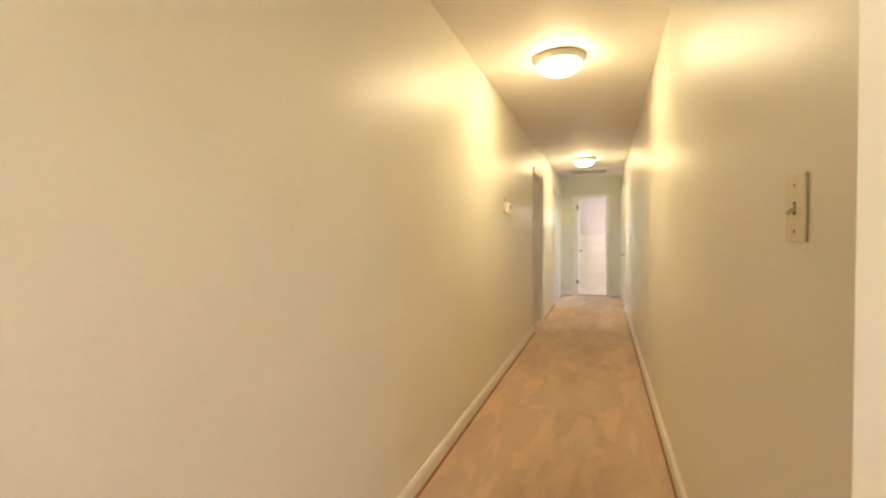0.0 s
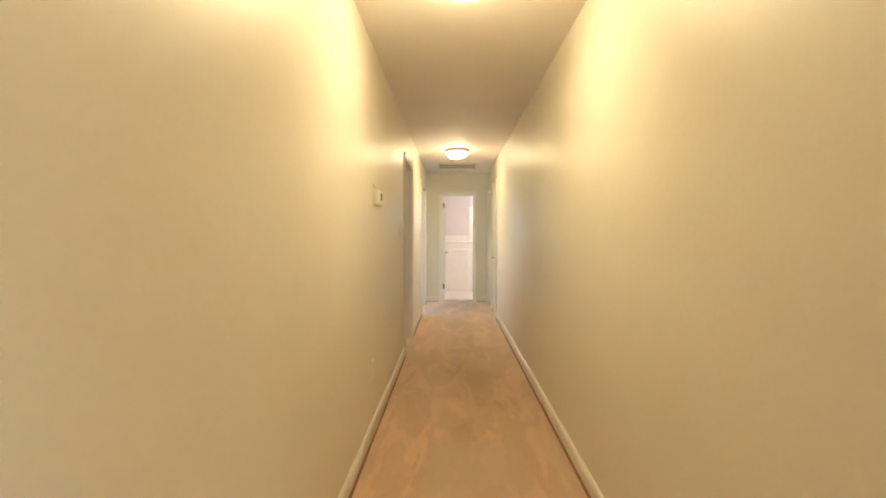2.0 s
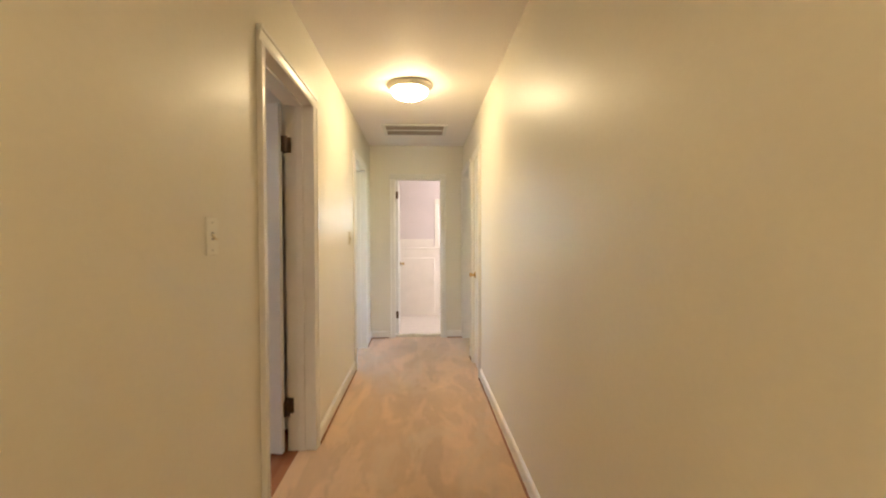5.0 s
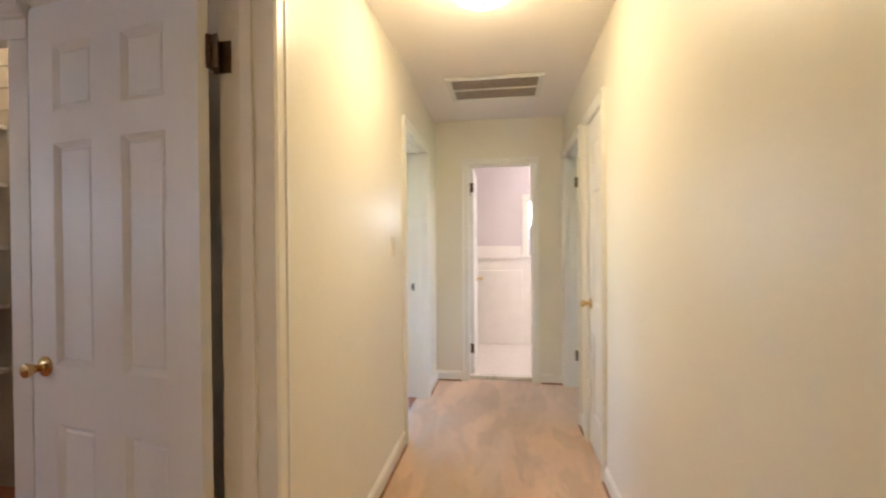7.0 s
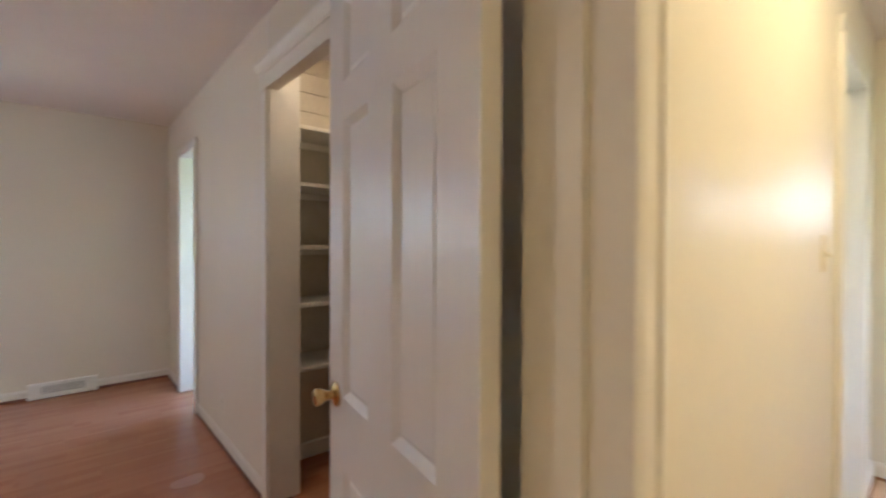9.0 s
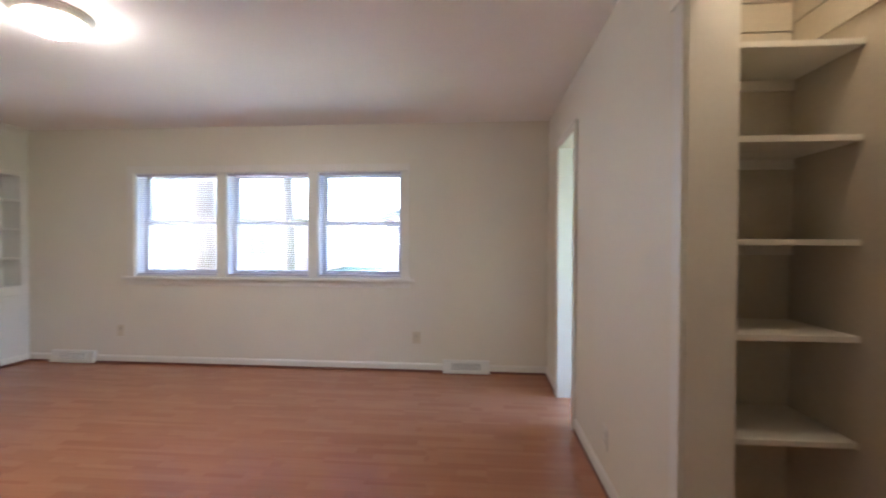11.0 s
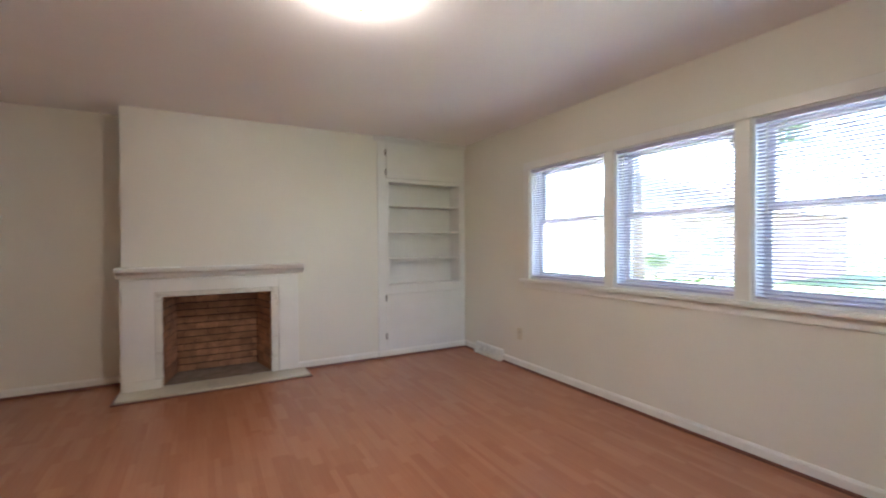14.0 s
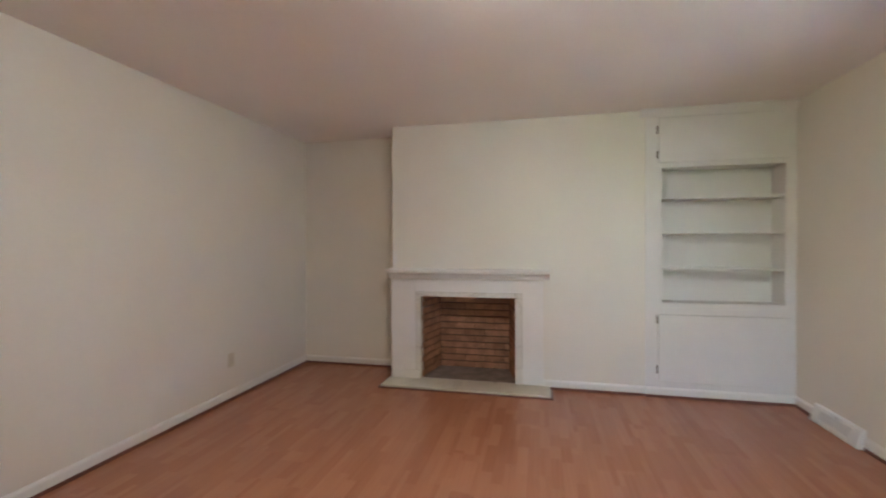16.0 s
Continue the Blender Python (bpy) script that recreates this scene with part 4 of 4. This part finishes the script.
wall_plate("wall_outlet", "beige outlet below the windows", "outlet", (XW, 2.028, 0.340), "+x", "outlet", M_PLATE2)
wall_plate("wall_outlet", "beige outlet below the windows", "outlet", (XW, 5.119, 0.332), "+x", "outlet", M_PLATE2, 0.08, 0.116)
wall_plate("wall_outlet", "beige outlet on the plain side wall", "outlet", (XE, 1.820, 0.333), "-x", "outlet", M_PLATE2)
wall_plate("wall_outlet", "ivory outlet beside the passage", "outlet", (-3.39, YN, 0.265), "-y", "outlet", M_WHITEPL)

# thermostat with its loose wires in a rough patch of plaster
TH = thing("thermostat", "white wall thermostat with loose wires above it", "thermostat", (XL, 3.642, 1.475))
part("back_plate", boxed(XL + 0.0005, XL + 0.006, 3.572, 3.712, 1.430, 1.520, bevel=0.002), M_WHITEPL, TH)
part("body", boxed(XL + 0.0065, XL + 0.044, 3.569, 3.715, 1.427, 1.523, bevel=0.011, segs=4), M_WHITEPL, TH)
part("display_bezel", boxed(XL + 0.0435, XL + 0.0452, 3.604, 3.668, 1.458, 1.510, bevel=0.0008), M_PLATE2, TH, "beige bezel round the display")
part("display", boxed(XL + 0.0445, XL + 0.0462, 3.608, 3.664, 1.462, 1.506, bevel=0.0008), M_SCREEN, TH, "grey blank display")
for z in (1.472, 1.486, 1.500):
    part("button", boxed(XL + 0.0435, XL + 0.047, 3.682, 3.697, z - 0.0045, z + 0.0045, bevel=0.0015), M_PLATE2, TH)
part("vent_slot", boxed(XL + 0.0435, XL + 0.0446, 3.600, 3.672, 1.441, 1.444), M_PLATE2, TH)
part("plaster_patch", boxed(XL + 0.0003, XL + 0.0016, 3.572, 3.640, 1.524, 1.556), M_TRIM, TH, "bare white plaster patch")
M_RED = mat("red_wire", (0.42, 0.13, 0.09), 0.45)
for k, (a, b) in enumerate(((3.572, 3.620), (3.588, 3.640), (3.604, 3.652))):
    w = part("wire", prism(bmesh.new(), ((-0.0014, 0), (0, 0.0014), (0.0014, 0), (0, -0.0014)), (XL + 0.005, a, 1.560 - 0.004 * k), (1, 0, 0), (0, 0, 1), Vector((0, b - a, -0.028)).normalized(), 0.052), (M_RED, M_SHOEH, M_RED)[k], TH, "loose thermostat wire")
    if k < 2:
        part("connector", boxed(XL + 0.003, XL + 0.010, a + 0.020, a + 0.031, 1.538 - 0.010 * k, 1.548 - 0.010 * k, bevel=0.0015), M_TRIM, w, "small white wire connector")


def baseboard_register(y0, y1):
    """A sloped enamel heating register on the floor against the west wall."""
    ob = thing("heating_register", "white enamel baseboard heating register", "register", (XW, (y0 + y1) / 2, 0), "registers below the windows")
    prof = ((0.001, 0.004), (0.052, 0.004), (0.052, 0.022), (0.024, 0.114), (0.018, 0.122), (0.001, 0.124))
    part('kick', boxed(XW + 0.001, XW + 0.044, y0 + 0.004, y1 - 0.004, 0, 0.0038), M_SHOE, ob, 'dark wood kick strip')
    part("shell", prism(bmesh.new(), prof, (XW, y0 + 0.001, 0), (1, 0, 0), (0, 0, 1), (0, 1, 0), y1 - y0 - 0.002), M_VENT, ob)
    d = Vector((-0.028, 0, 0.092)).normalized()
    nrm = Vector((d.z, 0, -d.x))
    ym, half = (y0 + y1) / 2, (y1 - y0) * 0.31
    base = Vector((XW + 0.052, ym, 0.022))
    part("grille_backing", prism(bmesh.new(), ((-half, 0.0), (half, 0.0), (half, 0.001), (-half, 0.001)), base + d * 0.018 + nrm * 0.0003, (0, 1, 0), nrm, d, 0.062), M_VENTB, ob, "grey enamel backing")
    for i in range(int(half * 2 / 0.014)):
        a = base + Vector((0, -half + 0.007 + 0.014 * i, 0)) + d * 0.018 + nrm * 0.001
        part("louver", prism(bmesh.new(), ((0, 0), (0.005, 0), (0.0045, 0.0035), (0.0005, 0.0035)), a, (0, 1, 0), nrm, d, 0.062), M_VENT, ob)
    for o in (-half - 0.004, half):
        part("grille_rim", prism(bmesh.new(), ((0, 0), (0.004, 0), (0.004, 0.005), (0, 0.005)), base + Vector((0, o, 0)) + d * 0.015 + nrm * 0.0004, (0, 1, 0), nrm, d, 0.068), M_VENT, ob)
    a = Vector((XW + 0.052, (y0 + y1) / 2, 0.022)) + d * 0.088 + nrm * 0.0005
    part("damper_lever", prism(bmesh.new(), ((0, 0), (0.012, 0), (0.010, 0.012), (0.002, 0.012)), a, (0, 1, 0), nrm, d, 0.006), M_STEEL, ob)


baseboard_register(*REG1)
baseboard_register(*REG2)

# return-air grille in the hall ceiling
GR = thing("ceiling_grille", "white return-air grille with dark louvers in the ceiling", "air grille", (-0.065, 8.17, CEIL))
gx0, gx1, gy0, gy1 = -0.40, 0.27, 7.95, 8.40
part("backing", boxed(gx0 + 0.02, gx1 - 0.02, gy0 + 0.02, gy1 - 0.02, CEIL - 0.004, CEIL - 0.001), M_DUCT, GR, "dusty dark backing")
for a in ((gx0, gx1, gy0, gy0 + 0.030), (gx0, gx1, gy1 - 0.030, gy1), (gx0, gx0 + 0.034, gy0 + 0.030, gy1 - 0.030), (gx1 - 0.034, gx1, gy0 + 0.030, gy1 - 0.030), (gx0 + 0.034, gx1 - 0.034, 8.168, 8.182)):
    part("frame_bar", boxed(*a, CEIL - 0.022, CEIL - 0.0045, bevel=0.003), M_VENT, GR)
for i in range(29):
    y = gy0 + 0.036 + 0.0134 * i
    if abs(y - 8.172) > 0.014:
        part("louver", prism(bmesh.new(), ((0, 0), (0.0012, 0), (0.0082, -0.010), (0.007, -0.010)), (gx0 + 0.036, y, CEIL - 0.006), (0, 1, 0), (0, 0, 1), (1, 0, 0), gx1 - gx0 - 0.072), M_LOUV, GR)

# ---- bathroom ----
TW = thing("tile_wainscot", "white glazed bathroom wall tile with a capped ledge", "wall tile", (0.5, 10.46, 0), kind="structure")
part("tile_field", boxed(XL + 0.001, 2.199, 10.452, 10.469, 0.02, 1.105), M_TILE, TW)
part("ledge", boxed(XL + 0.001, 2.199, 10.430, 10.4515, 1.090, 1.112, bevel=0.005), M_TILE, TW)
part("cap_course", boxed(XL + 0.001, 0.20, 10.458, 10.469, 1.113, 1.245, bevel=0.003), M_TILE, TW)
BP = thing("bath_panel", "white raised access panel against the bathroom tile", "panel", (-0.1, 10.43, 0.02))
part("board", boxed(-0.60, 0.215, 10.425, 10.4515, 0.02, 0.945, bevel=0.006), M_TILE, BP)
HB = thing("soap_holder", "white ceramic holder on the bathroom tile", "soap holder", (0.42, 10.44, 0.3))
part("bowl", prism(bmesh.new(), ((0, 0), (0.045, 0.012), (0.055, 0.045), (0.048, 0.045), (0.038, 0.022), (0, 0.022)), (0.33, 10.4515, 0.285), (0, -1, 0), (0, 0, 1), (1, 0, 0), 0.17), M_TILE, HB)
WB = thing("window_4", "white bathroom window, bright above a dark screen", "window", (0.61, 10.47, 1.12), kind="structure")
for a in ((0.215, 0.285, 1.113, 1.81), (0.945, 1.015, 1.113, 1.81), (0.215, 1.015, 1.811, 1.885)):
    part("casing", boxed(a[0], a[1], 10.452, 10.469, a[2], a[3], bevel=0.003), M_TRIM, WB)
part("sash", boxed(0.281, 0.312, 10.50, 10.53, 1.121, 1.799), M_SASH, WB)
part("sash", boxed(0.918, 0.949, 10.50, 10.53, 1.121, 1.799), M_SASH, WB)
part("meeting_rail", boxed(0.312, 0.918, 10.50, 10.53, 1.485, 1.505), M_SASH, WB)
part("screen", boxed(0.312, 0.918, 10.54, 10.543, 1.121, 1.485), M_SCREENMESH, WB, "dark insect screen")
gp = part("pane", boxed(0.312, 0.918, 10.513, 10.517, 1.505, 1.799), M_GLASS, WB)
gp.visible_shadow = False
part("stool", boxed(0.20, 1.03, 10.425, 10.4515, 1.1125, 1.128, bevel=0.004), M_TRIM, WB)
solid("threshold", boxed(OPEN5[0], OPEN5[1], YF + 0.051, YF + 0.12, 0.0, 0.034, bevel=0.006), M_MARBLE, "pale marble bathroom threshold", "threshold")


# ---- outdoors ----
def leaf_clump(bm, centre, radius, count, size, rng):
    for _ in range(count):
        d = Vector((rng.gauss(0, 1), rng.gauss(0, 1), rng.gauss(0, 0.8))).normalized() * radius * rng.uniform(0.35, 1.0)
        u = Vector((rng.gauss(0, 1), rng.gauss(0, 1), rng.gauss(0, 1))).normalized()
        v = u.orthogonal().normalized()
        c, s = Vector(centre) + d, size * rng.uniform(0.6, 1.3)
        q = [bm.verts.new(c + k) for k in (-u * s, v * s * 0.45, u * s, -v * s * 0.45)]
        bm.faces.new(q)


def limb(bm, p, q, r0, r1, seg=9):
    p, q = Vector(p), Vector(q)
    m = Matrix.Translation(p) @ (q - p).to_track_quat("Z", "Y").to_matrix().to_4x4()
    n = (q - p).length
    lathe(bm, ((0, 0), (r0, 0), (r0 * 0.6 + r1 * 0.4, n * 0.5), (r1, n), (0, n)), m, seg)


def tree(x, y, h, r, seed):
    rng = random.Random(seed)
    ob = thing("tree", "tall leafy street tree with a grey-brown trunk", "tree", (x, y, GZ), "street trees")
    t = bmesh.new()
    limb(t, (x, y, GZ - 0.1), (x + 0.1, y - 0.1, GZ + h * 0.5), r, r * 0.7, 14)
    c = bmesh.new()
    for k in range(9):
        a, z = k * 2.4 + rng.random(), GZ + h * rng.uniform(0.36, 0.52)
        e = Vector((x + math.cos(a) * h * rng.uniform(0.15, 0.34), y + math.sin(a) * h * rng.uniform(0.15, 0.34), z + h * rng.uniform(0.12, 0.42)))
        limb(t, (x + 0.08, y - 0.08, z), e, r * 0.42, r * 0.10, 7)
        for _ in range(3):
            leaf_clump(c, e + Vector((rng.uniform(-0.8, 0.8), rng.uniform(-0.8, 0.8), rng.uniform(-0.5, 0.9))), h * 0.12, 150, 0.15, rng)
    part("trunk", t, M_BARK, ob, "", True)
    part("crown", c, M_LEAF, ob)


def bush(x, y, r, seed):
    rng = random.Random(seed)
    ob = thing("bush", "rounded green garden bush on the lawn", "bush", (x, y, GZ), "garden bushes")
    s, c = bmesh.new(), bmesh.new()
    for k in range(6):
        a = k * 1.05 + rng.random()
        e = Vector((x + math.cos(a) * r * 0.55, y + math.sin(a) * r * 0.55, GZ + r * rng.uniform(0.7, 1.3)))
        limb(s, (x, y, GZ - 0.05), e, 0.03, 0.01, 6)
        leaf_clump(c, e, r * 0.55, 260, 0.07, rng)
    part("stems", s, M_BARK, ob)
    part("foliage", c, M_LEAF, ob)


GZ = -0.55
solid("ground", boxed(-900, 900, -900, 900, GZ - 0.4, GZ), M_GRASS, "green lawn around the houses", "ground")
solid("road", boxed(-17.5, -11.5, -300, 300, GZ - 0.2, GZ + 0.02), M_ROAD, "grey asphalt street", "road")
for a in ((-11.5, -11.3), (-17.7, -17.5)):
    solid("kerb", boxed(*a, -300, 300, GZ - 0.2, GZ + 0.13, bevel=0.01), M_GROUT, "pale concrete kerb", "kerb")


M_CONC = mat("pale_concrete", (0.52, 0.50, 0.47), 0.85, var=0.1, scale=1.2, bump=0.3, bscale=40)
solid("pavement", boxed(-11.3, -9.6, -60, 60, GZ - 0.2, GZ + 0.03), M_CONC, "pale concrete sidewalk along the street", "pavement")
# hidden below the sills; added to throw sun up through the windows
solid("bounce_slab", boxed(-7.6, XW - 0.21, -3.0, 8.0, GZ - 0.2, GZ + 0.04), M_CONC, "unseen pale concrete slab added to bounce sunlight onto the ceiling", "pavement")


def far_house(x, y0, y1, seed):
    """A one-storey brick house with a gable roof, windows and a porch post, its front at x."""
    ob = thing("house", "one-storey pale brick house across the street", "house", (x, (y0 + y1) / 2, GZ), "houses across the street")
    h = GZ + 3.0
    part("wall", boxed(x - 8, x, y0, y1, GZ - 0.2, h), M_HBRICK, ob)
    part("roof", prism(bmesh.new(), ((y0 - 0.5, h), (y1 + 0.5, h), ((y0 + y1) / 2, h + 2.6)), (x + 0.5, 0, 0), (0, 1, 0), (0, 0, 1), (-1, 0, 0), 9.0), M_ROOF, ob)
    for k, u in enumerate((0.2, 0.5, 0.8)):
        yc = y0 + (y1 - y0) * u
        w = part("window", boxed(x + 0.001, x + 0.06, yc - 0.6, yc + 0.6, GZ + 1.0, GZ + 2.4), M_SASH, ob, "white framed window")
        for s in (-1, 1):
            part("pane", boxed(x + 0.061, x + 0.07, yc + s * 0.28 - 0.24, yc + s * 0.28 + 0.24, GZ + 1.08, GZ + 2.32), M_SCREEN, w, "dark pane")
    for u in (0.36, 0.64):
        yc = y0 + (y1 - y0) * u
        part("porch_post", boxed(x + 0.30, x + 0.44, yc - 0.07, yc + 0.07, GZ - 0.1, h), M_TRIM, ob, "white porch post")


far_house(-23.0, 1.0, 13.0, 3)
far_house(-24.0, -16.0, -4.0, 4)
tree(-9.2, 0.4, 9.5, 0.24, 11)
tree(-10.2, 6.6, 10.5, 0.22, 12)
tree(-20.5, -3.0, 11.0, 0.28, 13)
tree(-21.0, 16.0, 11.0, 0.28, 14)
for k, (x, y, r) in enumerate(((-8.6, 1.8, 0.75), (-9.0, 3.9, 0.6), (-21.6, 4.5, 0.9), (-21.8, 8.5, 0.8), (-8.2, -1.6, 0.8), (-22.0, -8.0, 0.9))):
    bush(x, y, r, 30 + k)

# ---- pieces of floors and firebox, last ----
rng = random.Random(5)
PW, PL = 0.195, 1.22
nx = int(math.ceil((XL - 0.09 - XW) / PW))
for i in range(nx):
    x0, x1 = XW + 0.001 + i * PW, min(XW + (i + 1) * PW + 0.0008, XL - 0.091)
    y = 0.46 - rng.uniform(0, PL)
    while y < 7.0:
        y0, y1 = max(y, 0.46), min(y + PL - 0.0002, 6.999)
        y += PL
        if y1 - y0 < 0.02 or (x0 > XE - 0.001 and (y1 < OPEN1[0] or y0 > OPEN1[1])):
            continue
        bm = bmesh.new()
        e = 0.0004
        lo = [bm.verts.new(p) for p in ((x0, y0, -0.0098), (x1, y0, -0.0098), (x1, y1, -0.0098), (x0, y1, -0.0098))]
        mid = [bm.verts.new(p) for p in ((x0, y0, -e), (x1, y0, -e), (x1, y1, -e), (x0, y1, -e))]
        hi = [bm.verts.new(p) for p in ((x0 + e, y0 + e, 0), (x1 - e, y0 + e, 0), (x1 - e, y1 - e, 0), (x0 + e, y1 - e, 0))]
        for a, b in ((lo, mid), (mid, hi)):
            for k in range(4):
                bm.faces.new((a[k], a[(k + 1) % 4], b[(k + 1) % 4], b[k]))
        bm.faces.new(hi)
        part("plank", bm, M_FLOOR, FLOOR)

BH, BL, GAP = 0.0567, 0.198, 0.010


def brick_row(z, a, b, shift):
    """Bricks along the line from a to b at height z, each with its own soft edges."""
    a, b = Vector((*a, 0)), Vector((*b, 0))
    d = (b - a).normalized()
    n = Vector((-d.y, d.x, 0))
    total, s = (b - a).length, -shift
    while s < total:
        s0, s1 = max(s, 0), min(s + BL, total)
        s += BL + 0.003
        if s1 - s0 < 0.02:
            continue
        p = rng.uniform(-0.002, 0.003)
        bm = bmesh.new()
        f = [(s0, 0), (s1, 0), (s1, BH), (s0, BH)]
        back = [bm.verts.new(a + d * u + n * -0.014 + Vector((0, 0, z + v))) for u, v in f]
        m1 = [bm.verts.new(a + d * u + n * (p - 0.003) + Vector((0, 0, z + v))) for u, v in f]
        f2 = [(s0 + 0.004, 0.004), (s1 - 0.004, 0.004), (s1 - 0.004, BH - 0.004), (s0 + 0.004, BH - 0.004)]
        front = [bm.verts.new(a + d * u + n * p + Vector((0, 0, z + v + rng.uniform(-0.0012, 0.0012)))) for u, v in f2]
        for q, r in ((back, m1), (m1, front)):
            for k in range(4):
                bm.faces.new((q[k], q[(k + 1) % 4], r[(k + 1) % 4], r[k]))
        bm.faces.new(front)
        part("brick", bm, M_FBRICK, FB)


for row in range(13):
    z = 0.026 + row * (BH + GAP)
    sh = (BL + GAP) / 2 * (row % 2)
    brick_row(z, (BX0, YK), (BX1, YK), sh + 0.05)
    brick_row(z, (FIRE[0], YB - 0.024), (BX0, YK + 0.002), sh + 0.02)
    brick_row(z, (BX1, YK + 0.002), (FIRE[1], YB - 0.024), sh + 0.09)
